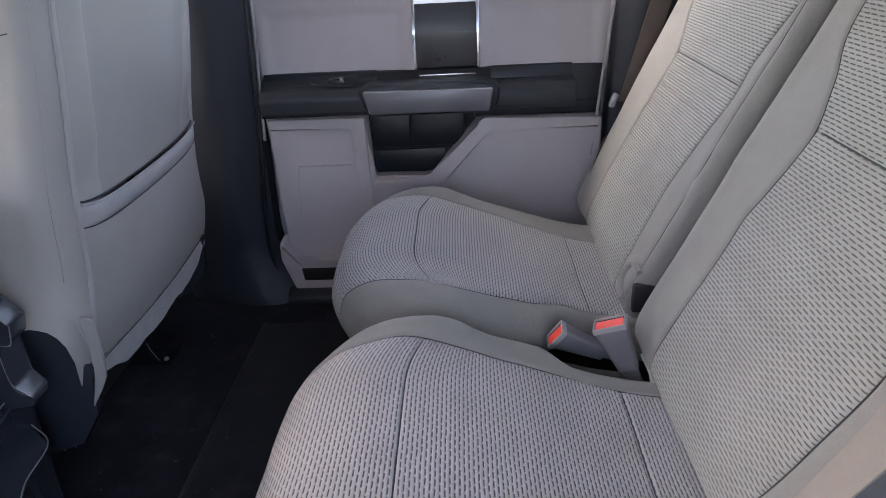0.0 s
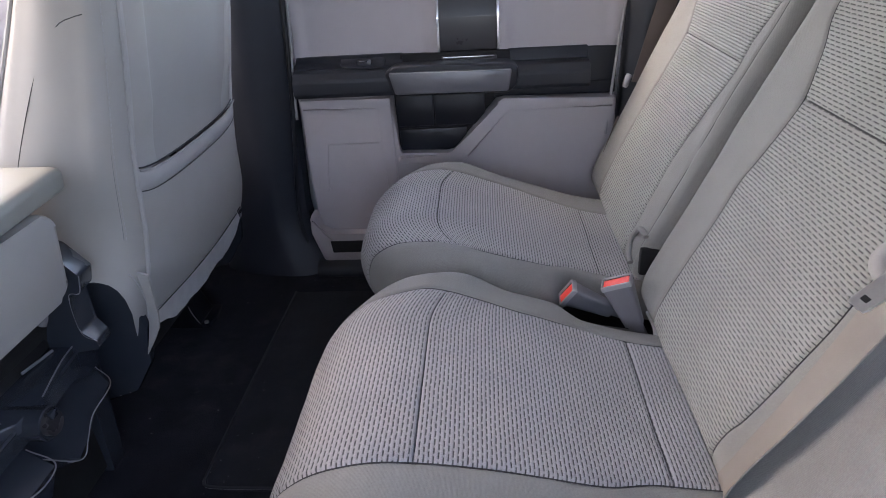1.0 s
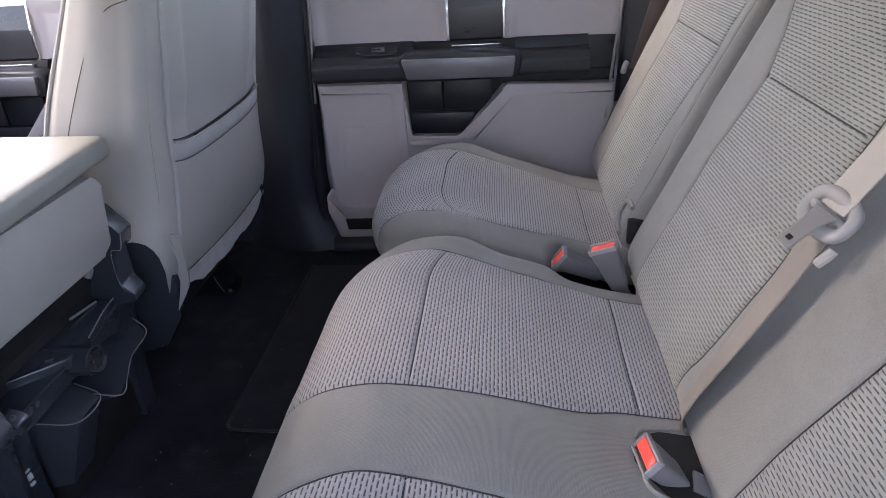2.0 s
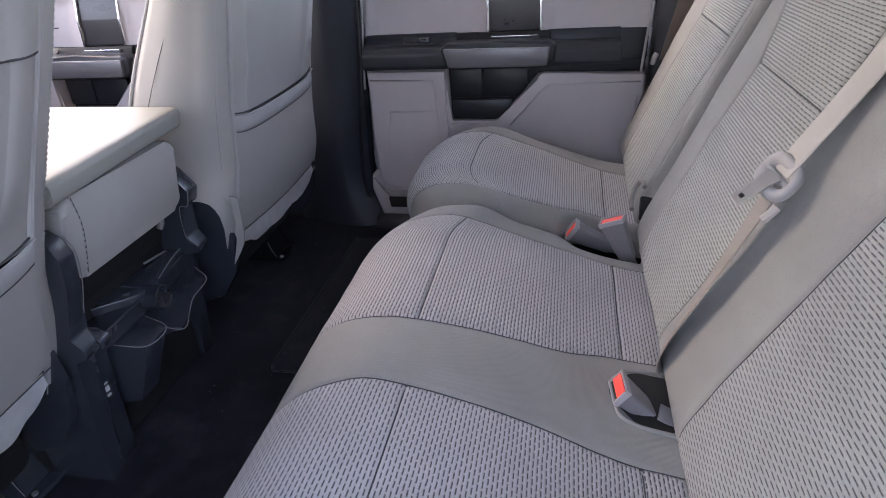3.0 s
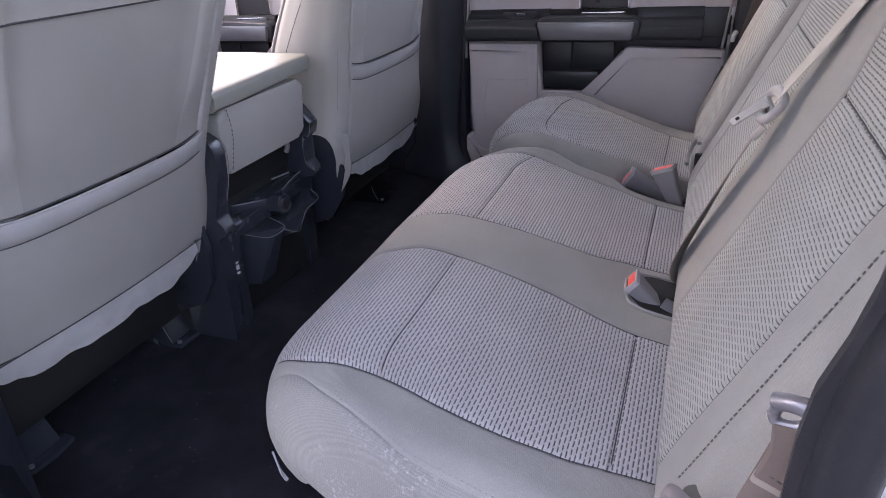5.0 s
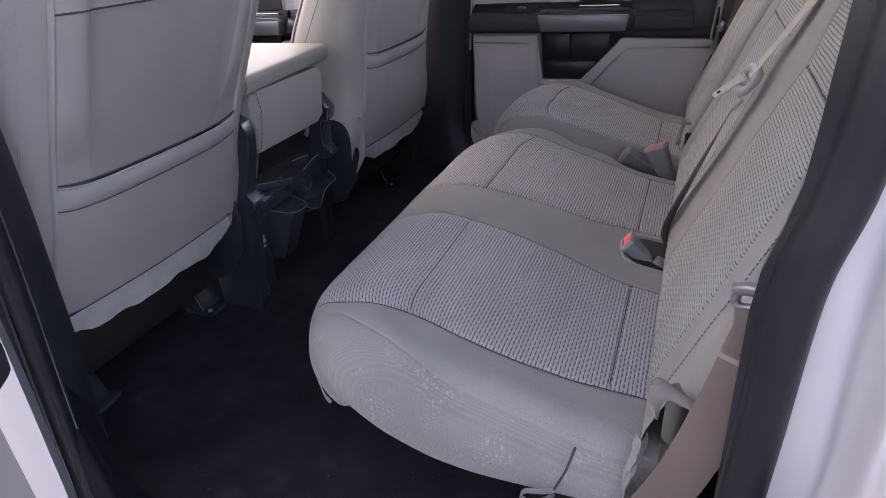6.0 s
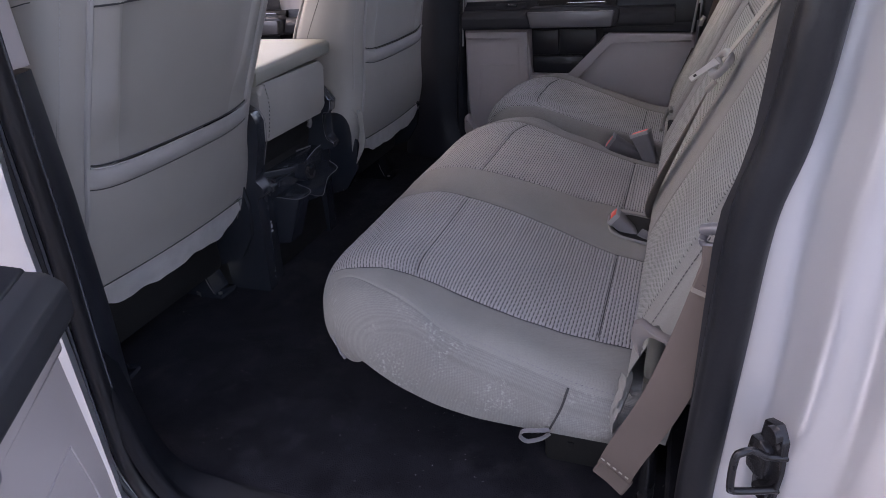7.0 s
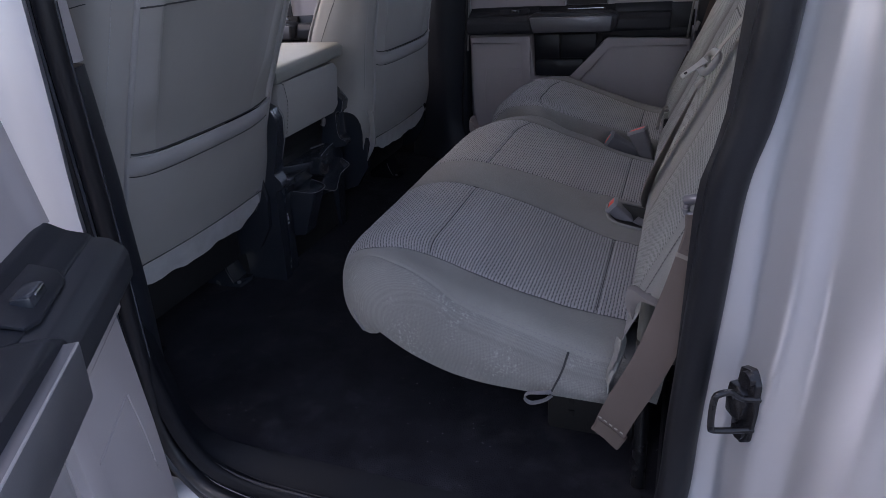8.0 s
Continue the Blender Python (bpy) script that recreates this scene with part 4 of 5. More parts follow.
        part("cover_tail", prism([(-0.455, 0.385), *edge[1:], (-0.455, 0.262), (-0.442, 0.285), (-0.437, 0.31), (-0.438, 0.38)], lambda a, b, d: Vector((a, y + d + 0.006 * max(0.0, (b - 0.33) / 0.05), b)), 0.0, 0.006, 0.001), M_BACK, ob, "grey cover end beside the shield")
        # pale strand painting the highlight along the shield's edge
        part("shield_glint", tube([(-0.500, y + 0.003, 0.381), *[(a, y + 0.001, b) for a, b in edge]], 0.0010, 40, 6), M_PIPE, ob, "pale painted highlight on the shield's edge")
    # far bracket takes a darker, duller plastic: its shade is put into the colour
    cover = M_CONSOLE if inner > 0 else M_PLATE
    for dy, xb in (((0.234, x0 - 0.135), (-0.129, x0 - 0.125)) if inner > 0 else ((0.14, x0 - 0.10),)):
        y = yc + dy
        part("floor_bracket", prism([(xb - 0.10, 0.052), (xb - 0.015, 0.052), (xb - 0.010, 0.062), (xb - 0.026, 0.10), (xb - 0.036, 0.142), (xb - 0.10, 0.155)], lambda a, b, d: Vector((a, y + d * (1 - 2.2 * max(0.0, b - 0.06)), b)), -0.045, 0.030, 0.004), cover, ob, "black plastic bracket cover")
        # pale strand painting the highlight on the bracket's edge
        part("bracket_glint", tube([(xb - 0.013, y - 0.044, 0.062), (xb - 0.027, y - 0.042, 0.088), (xb - 0.032, y - 0.040, 0.105)], 0.0013, 10, 6), M_BUCKLE, ob, "pale painted highlight on an edge")
        part("flange", prism([(xb - 0.06, -0.046), (xb + 0.006, -0.044), (xb + 0.010, 0.0), (xb + 0.004, 0.044), (xb - 0.06, 0.046)], lambda a, b, d: Vector((a, y + b, d)), 0.050, 0.059, 0.003), cover, ob, "black plastic floor flange")
        part("track", box(bmesh.new(), (x0 - 0.55, y - 0.022, 0.07), (xb - 0.09, y + 0.022, 0.135), 0.004), M_DSTEEL, ob)
        part("bolt", tube([(xb - 0.002, y - 0.036, 0.058), (xb - 0.002, y - 0.036, 0.0615), (xb - 0.002, y - 0.036, 0.063)], 0.005, 4, 8), M_METAL, ob, "bright bolt head")
    # unseen dark box added to block sunlight between seat and door
    part("side_light_block", box(bmesh.new(), (x0 - 0.62, yc + 0.25, 0.16), (x0 - 0.14, yc + 0.335, 0.41), 0.02), M_DARK, ob) if inner < 0 else None
    part("pan", box(bmesh.new(), (x0 - 0.60, yc - 0.20, 0.135), (x0 - 0.10, yc + 0.20, 0.265), 0.02), M_DARK, ob)
    return ob


rear_d = table([(0.18, -0.585), (0.255, -0.552), (0.40, -0.497), (0.53, -0.447), (0.65, -0.393), (0.755, -0.345), (0.90, -0.285), (1.1, -0.22)])
front_d = table([(0.2, -0.83), (0.40, -0.74), (0.58, -0.665), (0.76, -0.56), (0.9, -0.49), (1.1, -0.40)])
rear_p = table([(0.18, -0.498), (0.25, -0.487), (0.30, -0.470), (0.36, -0.455), (0.43, -0.445), (0.50, -0.437), (0.57, -0.427), (0.65, -0.411), (0.72, -0.397), (0.78, -0.386), (0.90, -0.352), (1.1, -0.29)])
front_p = table([(0.2, -0.74), (0.40, -0.705), (0.569, -0.640), (0.778, -0.525), (0.9, -0.46), (1.1, -0.37)])
hang = table([(0.0, 0.238), (0.003, 0.262), (0.008, 0.315), (0.016, 0.352), (0.03, 0.376), (0.05, 0.384), (0.22, 0.387)])
hang_d = table([(0.0, 0.255), (0.010, 0.27), (0.03, 0.33), (0.06, 0.37), (0.22, 0.385)])
front_seat("front_seat", -0.484, 1, rear_d, front_d, 0.306, 0.258, hang_d, "grey front seat with map pocket beside the open door", 0.753, -0.007)
front_seat("front_seat", 0.428, -1, rear_p, front_p, 0.286, 0.240, hang, "grey front seat with map pocket by the closed door", 0.808)

# ---- centre console between the front seats ----
con = thing("centre_console", (-0.64, -0.045, 0.052), "black plastic centre console with folded grey padded seat", "console")
P_XZ = lambda a, b, d: Vector((a, d, b))
lid = [(-0.462, 0.544), (-0.454, 0.549), (-0.4505, 0.571), (-0.4555, 0.5785), (-0.466, 0.5805), (-0.62, 0.582), (-0.92, 0.584), (-0.935, 0.57), (-0.93, 0.540)]
part("lid", prism(lid, lambda a, b, d: Vector((a - 0.075 * max(0.0, d + 0.2) - 0.10 * max(0.0, d - 0.09), d, b)), -0.225, 0.140, 0.003, 2), M_LID, con, "pale grey padded lid", True, 28)


def rounded(y0, z0, y1, z1, r, n=6):
    """The outline of a rectangle with round corners."""
    out = []
    for cy, cz, a0 in ((y1 - r, z1 - r, 0), (y0 + r, z1 - r, 90), (y0 + r, z0 + r, 180), (y1 - r, z0 + r, 270)):
        out += [(cy + r * math.cos(radians(a0 + 90 * k / n)), cz + r * math.sin(radians(a0 + 90 * k / n))) for k in range(n + 1)]
    return out


pad_face = lambda y, z, d: Vector((d - 0.016 * max(0.0, 0.50 - z) / 0.09 + 0.006 * math.sin((z - 0.41) / 0.14 * math.pi), y, z))
part("pad", prism(rounded(-0.200, 0.412, 0.085, 0.541, 0.024), pad_face, -0.60, -0.474, 0.010, 4), M_BACK, con, "grey padded seat end")
part("stitching", stitches([pad_face(-0.178, z, -0.4725) for z in (0.535, 0.50, 0.46, 0.425)], 0.005, 0.004, 0.0009), M_PIPE, con)
part("seam", tube([pad_face(-0.176, z, -0.4735) for z in (0.538, 0.50, 0.46, 0.42)], 0.0009, 20, 5), M_SEAM, con)
# carried on unseen to the dashboard to keep light off the floor
part("body", box(bmesh.new(), (-1.48, -0.205, 0.052), (-0.565, 0.105, 0.40), 0.012), M_DARK, con)
# unseen wider box added to stop light leaking past the console
part("gap_blocker", box(bmesh.new(), (-1.48, -0.242, 0.052), (-0.63, 0.138, 0.42), 0.012), M_DARK, con)
# arms at both sides, with splayed feet
arm = [(-0.60, 0.53), (-0.495, 0.505), (-0.476, 0.494), (-0.466, 0.470), (-0.472, 0.425), (-0.488, 0.375), (-0.500, 0.338), (-0.484, 0.322), (-0.482, 0.306), (-0.505, 0.296), (-0.522, 0.052), (-0.64, 0.052)]
part("arm", prism(arm, P_XZ, -0.238, -0.206, 0.005, 3), M_CONSOLE, con, "black plastic arm")
part("arm_foot", prism([(-0.56, 0.296), (-0.56, 0.324), (-0.500, 0.326), (-0.481, 0.316), (-0.482, 0.302), (-0.50, 0.294)], P_XZ, -0.208, -0.182, 0.004, 2), M_CONSOLE, con, "black plastic foot of the arm")
arm_r = [(-0.60, 0.50), (-0.515, 0.468), (-0.484, 0.430), (-0.492, 0.402), (-0.510, 0.396), (-0.512, 0.335), (-0.492, 0.318), (-0.492, 0.304), (-0.53, 0.298), (-0.545, 0.052), (-0.64, 0.052)]
part("arm", prism(arm_r, P_XZ, 0.102, 0.140, 0.004, 2), M_CONSOLE, con, "black plastic arm")
# pale strands painting the edge highlights of the glossy arms
for line, y in ((arm[2:7], -0.2065), (arm_r[2:7], 0.1025)):
    part("arm_glint", tube([(a + 0.0004, y, b) for a, b in line], 0.0008, 40, 6), M_BUCKLE, con, "pale painted highlight on an edge")
# open shelf under the pad, with a lipped front edge
shelf = [(-0.60, -0.206), (-0.515, -0.200), (-0.512, -0.150), (-0.514, -0.05), (-0.524, 0.06), (-0.530, 0.104), (-0.60, 0.104)]
part("shelf", prism(shelf, lambda a, b, d: Vector((a - 0.10 * (0.300 - d), b, d)), 0.268, 0.298, 0.003, 2), M_CONSOLE, con, "black plastic shelf")
part("shelf_lip", tube([(a, b, 0.2995) for a, b in shelf[1:6]], 0.0030, 50, 8), M_CONSOLE, con, "glossy shelf lip")
# pale strand for the highlight on the step's front edge
part("shelf_glint", tube([(-0.5055, -0.014, 0.3125), (-0.525, 0.06, 0.3125), (-0.530, 0.098, 0.3125)], 0.0011, 20, 6), M_BUCKLE, con, "pale painted highlight on an edge")
part("shelf_step", prism([(-0.60, -0.150), (-0.556, -0.110), (-0.508, -0.066), (-0.506, -0.014), (-0.525, 0.06), (-0.53, 0.098), (-0.60, 0.100)], lambda a, b, d: Vector((a, b, d)), 0.296, 0.312, 0.003, 2), M_CONSOLE, con, "raised step of the shelf")
part("shelf_back", prism([(-0.600, 0.298), (-0.575, 0.298), (-0.560, 0.345), (-0.555, 0.415), (-0.600, 0.415)], P_XZ, -0.206, 0.104, 0.003), M_DARK, con)
part("hinge_bar", tube([(-0.560, 0.028, 0.318), (-0.556, 0.058, 0.316), (-0.553, 0.086, 0.314)], 0.0022, 8, 8), M_BUCKLE, con, "thin grey bar")
part("hinge_knob", tube([(-0.535, 0.074, 0.392), (-0.532, 0.070, 0.382), (-0.536, 0.067, 0.372)], 0.006, 6, 10), M_BUCKLE, con, "grey hinge knob")


def facet_bin(outline, top, low, slope, label):
    """A faceted pocket: its outline from above with a sloping top, narrowing towards the foot, a pale strand round the
    front painting its edge highlight.
    """
    def spot(a, b, d):
        k = (top - d) / (top - low)
        return Vector((a - (a + 0.60) * 0.36 * k, b, d + (slope(a, b) if k < 0.5 else 0.0)))
    body = part("bin", prism(outline, spot, low, top, 0.0025, 2), M_CONSOLE, con, label)
    # pale strand standing for the highlight on the pocket's edge
    part("rim", tube([spot(a, b, top + 0.0002) for a, b in outline[1:-1]], 0.0009, 40, 8), M_BUCKLE, body, "pale painted highlight on an edge")
    return body


facet_bin([(-0.575, -0.150), (-0.523, -0.143), (-0.467, -0.134), (-0.466, -0.080), (-0.515, -0.062), (-0.575, -0.062)], 0.256, 0.135, lambda a, b: 0.18 * max(0.0, -0.467 - a) * (0.4 if b < -0.11 else 1.0), "black plastic pocket with a sloping lid")
facet_bin([(-0.60, -0.052), (-0.510, -0.052), (-0.462, -0.044), (-0.463, -0.018), (-0.469, 0.014), (-0.478, 0.080), (-0.515, 0.108), (-0.60, 0.110)], 0.256, 0.205, lambda a, b: 0.22 * max(0.0, -0.470 - a) - 0.028 * max(0.0, min(1.0, (0.012 - b) / 0.055)), "black plastic pocket with a scooped front")
part("bin_back", box(bmesh.new(), (-0.60, -0.158, 0.06), (-0.555, 0.11, 0.268), 0.004), M_DARK, con)
outlet = part("outlet", tube([(-0.56, -0.040, 0.290), (-0.52, -0.040, 0.290), (-0.488, -0.040, 0.290)], 0.0235, 8, 28), M_CONSOLE, con, "round black power socket")
part("socket_cap", tube([(-0.489, -0.040, 0.290), (-0.482, -0.040, 0.290), (-0.479, -0.040, 0.290)], 0.0165, 4, 20), M_GLOSS, outlet, "glossy socket cap")
part("socket_ring", tube([(-0.4875, -0.040 + 0.0215 * math.cos(k), 0.290 + 0.0215 * math.sin(k)) for k in [2 * math.pi * i / 24 for i in range(25)]], 0.0022, 48, 6), M_CONSOLE, outlet, "glossy ring")
part("cap_tab", box(bmesh.new(), (-0.482, -0.046, 0.300), (-0.474, -0.034, 0.311), 0.002), M_CONSOLE, outlet)
part("leg_panel", prism([(-0.61, 0.053), (-0.533, 0.053), (-0.527, 0.20), (-0.520, 0.268), (-0.61, 0.268)], P_XZ, -0.206, -0.158, 0.004), M_CONSOLE, con, "black plastic leg panel")
for z in (0.187, 0.197, 0.211):
    part("tag", box(bmesh.new(), (-0.529, -0.186, z), (-0.5245, -0.178, z + (0.010 if z == 0.197 else 0.004)), 0.0005, 1), M_LABEL, con, "small white tag")

# ---- doors: one design, closed on one side and open on the other ----
def door_place_far(x, w, z):
    return Vector((x, 0.79 - w, z))


OPEN = radians(58)
D_WAY, D_IN = Vector((math.cos(OPEN), -math.sin(OPEN), 0)), Vector((math.sin(OPEN), math.cos(OPEN), 0))


def door_place_near(x, w, z):
    return Vector((-0.185, -0.975, z)) + D_WAY * (x + 0.330) + D_IN * (w + 0.012)


def door_place_front(x, w, z):
    return Vector((x - 1.20, 0.79 - w, z))


def car_door(name, place, label, at, x0=-0.433, ajar=False):
    ob = thing(name, at, label, "car door", "car doors")

    def warp(bm):
        for v in bm.verts:
            v.co = place(v.co.x, v.co.y, v.co.z)
        return bm

    def block(lo, hi, bevel=0.004, seg=2):
        return warp(box(bmesh.new(), lo, hi, bevel, seg))

    def plate(points, w0, w1, bevel=0.005, seg=2):
        return warp(prism(points, lambda a, b, d: Vector((a, d, b)), w0, w1, bevel, seg))

    def run(profile, x0, x1, bevel=0.0):
        """A moulding along the door: outline (w, z) between x0 and x1."""
        return warp(prism(profile, lambda a, b, d: Vector((d, a, b)), x0, x1, bevel, 3))

    # painted shell with a rounded window-line and the sash posts
    part("shell", run([(-0.075, -0.10), (-0.075, 0.72), (-0.085, 0.755), (-0.15, 0.765), (-0.20, 0.74), (-0.235, 0.55), (-0.235, 0.2), (-0.20, -0.12)], -0.352 if ajar else -0.62, 0.44, 0.012), M_PAINT, ob, "silver-white painted shell")
    part("sash", plate([(-0.352, 0.75), (-0.30, 0.75), (-0.30, 1.12), (-0.345, 1.12)] if ajar else [(-0.62, 0.75), (-0.56, 0.75), (-0.50, 1.12), (-0.56, 1.12)], -0.19, -0.09, 0.01), M_PAINT, ob, "painted window post")
    part("sash", plate([(0.37, 0.75), (0.44, 0.75), (0.44, 1.12), (0.38, 1.12)], -0.19, -0.09, 0.01), M_PAINT, ob, "painted window post")
    part("sash", block((-0.345 if ajar else -0.56, -0.19, 1.12), (0.44, -0.09, 1.17), 0.01), M_PAINT, ob, "painted window rail")
    pane = part("pane", block((-0.31 if ajar else -0.55, -0.145, 0.75), (0.38, -0.141, 1.12), 0.0), M_GLASS, ob, "clear window pane")
    pane.visible_shadow = False
    part("weatherstrip", run([(-0.14, 0.757), (-0.085, 0.757), (-0.082, 0.77), (-0.10, 0.778), (-0.14, 0.775)], -0.30 if ajar else -0.55, 0.38, 0.003), M_RUBBER, ob, "black rubber window strip")
    # upper trim with a sunk field each side of the dark centre panel
    def field(x0, x1):
        rows = []
        for k in range(25):
            z = 0.574 + (0.757 - 0.574) * k / 24
            row = []
            for j in range(37):
                x = x0 + (x1 - x0) * j / 36
                e = min(x - x0, x1 - x, z - 0.574 + 0.05, 0.722 - z)
                sink = 0.006 / (1 + math.exp(-(e - 0.024) / 0.0035))
                lean = -0.058 - 0.016 * ((z - 0.574) / 0.183) - (0.04 * max(0.0, (z - 0.738) / 0.019) ** 2)
                row.append((x, lean - sink, z))
            rows.append(row)
        return warp(grid(rows))

    part("upper_trim", field(x0 - 0.03 if x0 < -0.4 else x0, -0.007), M_DOOR, ob, "grey plastic upper trim")
    part("upper_trim", field(0.130, 0.405), M_DOOR, ob, "grey plastic upper trim")
    part("trim_backing", run([(-0.115, 0.50), (-0.074, 0.50), (-0.078, 0.70), (-0.115, 0.75)], x0, 0.40), M_DARK, ob)
    centre = part("centre_panel", run([(-0.07, 0.578), (-0.058, 0.578), (-0.062, 0.65), (-0.078, 0.72), (-0.11, 0.752), (-0.12, 0.74)], -0.003, 0.126, 0.002), M_GLOSS, ob, "dark satin centre panel")
    for x in (-0.0085, 0.1265):
        part("chrome_strip", run([(-0.07, 0.577), (-0.050, 0.577), (-0.054, 0.65), (-0.070, 0.72), (-0.10, 0.756), (-0.12, 0.74)], x, x + 0.005, 0.001), M_CHROME, centre, "chrome strip")
    # armrest with bevelled top, and the pull
    rest = [(-0.075, 0.556), (-0.020, 0.556), (-0.002, 0.551), (0.010, 0.539), (0.012, 0.531), (0.010, 0.506), (0.004, 0.497), (-0.02, 0.494), (-0.075, 0.494)]
    front = -0.322 if ajar else -0.338
    rest_a = part("armrest", run(rest, front, -0.090, 0.002), M_ARM, ob, "black padded armrest", True, 30)
    part("armrest_top", run([(-0.075, 0.578), (-0.056, 0.578), (-0.040, 0.5665), (-0.018, 0.5585), (-0.018, 0.55), (-0.075, 0.55)], front, -0.090, 0.003), M_BLACK, rest_a, "smooth black armrest top")
    rest_b = [(-0.075, 0.552), (-0.030, 0.552), (-0.014, 0.549), (0.000, 0.537), (0.003, 0.530), (0.002, 0.506), (-0.004, 0.497), (-0.02, 0.494), (-0.075, 0.494)]
    part("armrest", run(rest_b, 0.150, 0.330, 0.002), M_ARM, ob, "black padded armrest", True, 30)
    part("armrest_ledge", run([(-0.075, 0.577), (-0.058, 0.577), (-0.050, 0.550), (-0.075, 0.545)], 0.150, 0.330, 0.002), M_BLACK, ob)
    part("armrest_foot", run([(-0.074, 0.502), (-0.046, 0.500), (-0.046, 0.472), (-0.074, 0.462)], 0.118, 0.394, 0.002), M_BLACK, ob)
    part("armrest_end", run([(-0.075, 0.574), (-0.056, 0.574), (-0.05, 0.50), (-0.075, 0.47)], 0.325, 0.395, 0.002), M_BLACK, ob)
    part("handle_cup", run([(-0.074, 0.576), (-0.045, 0.576), (-0.035, 0.556), (-0.035, 0.50), (-0.074, 0.50)], -0.095, 0.155, 0.002), M_DARK, ob)
    part("handle_bar", run([(-0.046, 0.566), (-0.030, 0.566), (-0.030, 0.570), (-0.046, 0.570)], 0.004, 0.120, 0.001), M_CHROME, ob, "chrome door lever edge")
    part("door_lever", run([(-0.056, 0.548), (-0.032, 0.548), (-0.030, 0.564), (-0.05, 0.574)], 0.0, 0.124, 0.003), M_GLOSS, ob, "dark door lever")
    pull = [(-0.128, 0.548), (-0.105, 0.562), (0.005, 0.5625), (0.15, 0.5605), (0.172, 0.548), (0.168, 0.512), (0.150, 0.494), (-0.100, 0.494), (-0.118, 0.512)]
    frame_p = part("pull_frame", plate(pull, -0.035, 0.014, 0.008, 3), M_BLACK, ob, "black pull surround")
    part("pull", warp(prism([(-0.116, 0.550), (0.156, 0.548), (0.148, 0.501), (-0.104, 0.502)], lambda a, b, d: Vector((a, d, b)), 0.0, 0.026, 0.004, 2)), M_SILVER, frame_p, "satin silver pull handle")
    # pale strand standing for the highlight where the pull's faces meet
    part("pull_glint", warp(tube([(-0.112, 0.0245, 0.5495), (0.02, 0.0245, 0.5487), (0.152, 0.0245, 0.5478)], 0.0012, 8, 6)), M_RIM, frame_p, "pale painted highlight on the pull's edge")
    # window switch
    part("switch_plate", warp(prism([(-0.232, -0.044), (-0.135, -0.046), (-0.128, -0.040), (-0.128, -0.016), (-0.142, -0.010), (-0.215, -0.012), (-0.230, -0.022)], lambda a, b, d: Vector((a, b, 0.5705 - 0.40 * (b + 0.046) + d)), 0.0, 0.0030, 0.001)), M_BLACK, rest_a, "black switch plate")
    part("switch", block((-0.192, -0.036, 0.556), (-0.158, -0.018, 0.5725), 0.003), M_CONSOLE, rest_a, "window switch")
    part("switch_edge", block((-0.186, -0.0185, 0.5690), (-0.166, -0.0165, 0.5715), 0.0005, 1), M_CHROME, rest_a)
    # lower trim round the cut-out pocket
    low = [(x0, 0.492), (-0.120, 0.490), (-0.116, 0.352), (-0.108, 0.343), (0.006, 0.340), (0.020, 0.347), (0.122, 0.464), (0.136, 0.474), (0.395, 0.466), (0.395, 0.30), (0.36, 0.10), (0.30, 0.03), (-0.25, 0.015), (-0.30, 0.04), (x0 + 0.008, 0.13), (x0 + 0.004, 0.30)]
    lower = part("lower_trim", plate(low, -0.075, -0.024, 0.006, 3), M_DOOR, ob, "grey plastic lower trim")
    part("pocket_back", block((-0.13, -0.078, 0.335), (0.15, -0.068, 0.495), 0.0), M_DARK, ob)
    part("pocket_wall", block((-0.116, -0.07, 0.405), (-0.028, -0.056, 0.485), 0.003), M_BLACK, ob, "black pocket lining")
    part("pocket_wall", block((-0.024, -0.07, 0.405), (0.095, -0.056, 0.485), 0.003), M_BLACK, ob, "black pocket lining")
    part("pocket_floor", block((-0.112, -0.07, 0.345), (0.05, -0.058, 0.398), 0.003), M_BLACK, ob)
    # raised rims
    part("rim", plate([(x0 + 0.005, 0.488), (-0.123, 0.487), (-0.1195, 0.16), (-0.146, 0.16), (-0.150, 0.462), (-0.156, 0.468), (x0 + 0.009, 0.464)], -0.03, -0.014, 0.004), M_DOOR, lower, "raised trim edge")
    part("rim", plate([(-0.114, 0.344), (0.008, 0.342), (0.022, 0.350), (0.124, 0.468), (0.137, 0.477), (0.388, 0.469), (0.388, 0.446), (0.150, 0.452), (0.140, 0.446), (0.052, 0.336), (0.038, 0.326), (-0.114, 0.326)], -0.03, -0.012, 0.005), M_DOOR, lower, "raised trim edge")
    # fine relief lines of the panel corner
    for pts in ([(-0.284, 0.377), (-0.22, 0.3775), (-0.160, 0.378)], [(-0.284, 0.3765), (-0.294, 0.31), (-0.295, 0.25)]):
        part("relief", warp(tube([(a, -0.0238, b) for a, b in pts], 0.0012, 16, 6)), M_DOOR, lower, "moulded relief line")
    if not ajar:
        # map pocket at the foot, with a dark mouth
        pocket = part("map_pocket", plate([(-0.348, 0.205), (-0.335, 0.207), (-0.325, 0.165), (-0.30, 0.150), (0.25, 0.150), (0.27, 0.05), (-0.20, 0.0), (-0.27, 0.015), (-0.325, 0.08), (-0.35, 0.16)], -0.03, 0.020, 0.010, 3), M_DOOR, ob, "grey map pocket")
        part("bottle_hole", plate([(-0.300, 0.105), (-0.215, 0.105), (-0.215, 0.140), (-0.304, 0.140)], 0.005, 0.0215, 0.004), M_DARK, pocket)
    return ob


car_door("car_door", door_place_far, "closed rear door with grey and black trim", (0.0, 0.86, 0.2), -0.342)
car_door("car_door", door_place_near, "open rear door with black armrest and silver pull", (-0.1, -1.15, 0.2), -0.335, True)
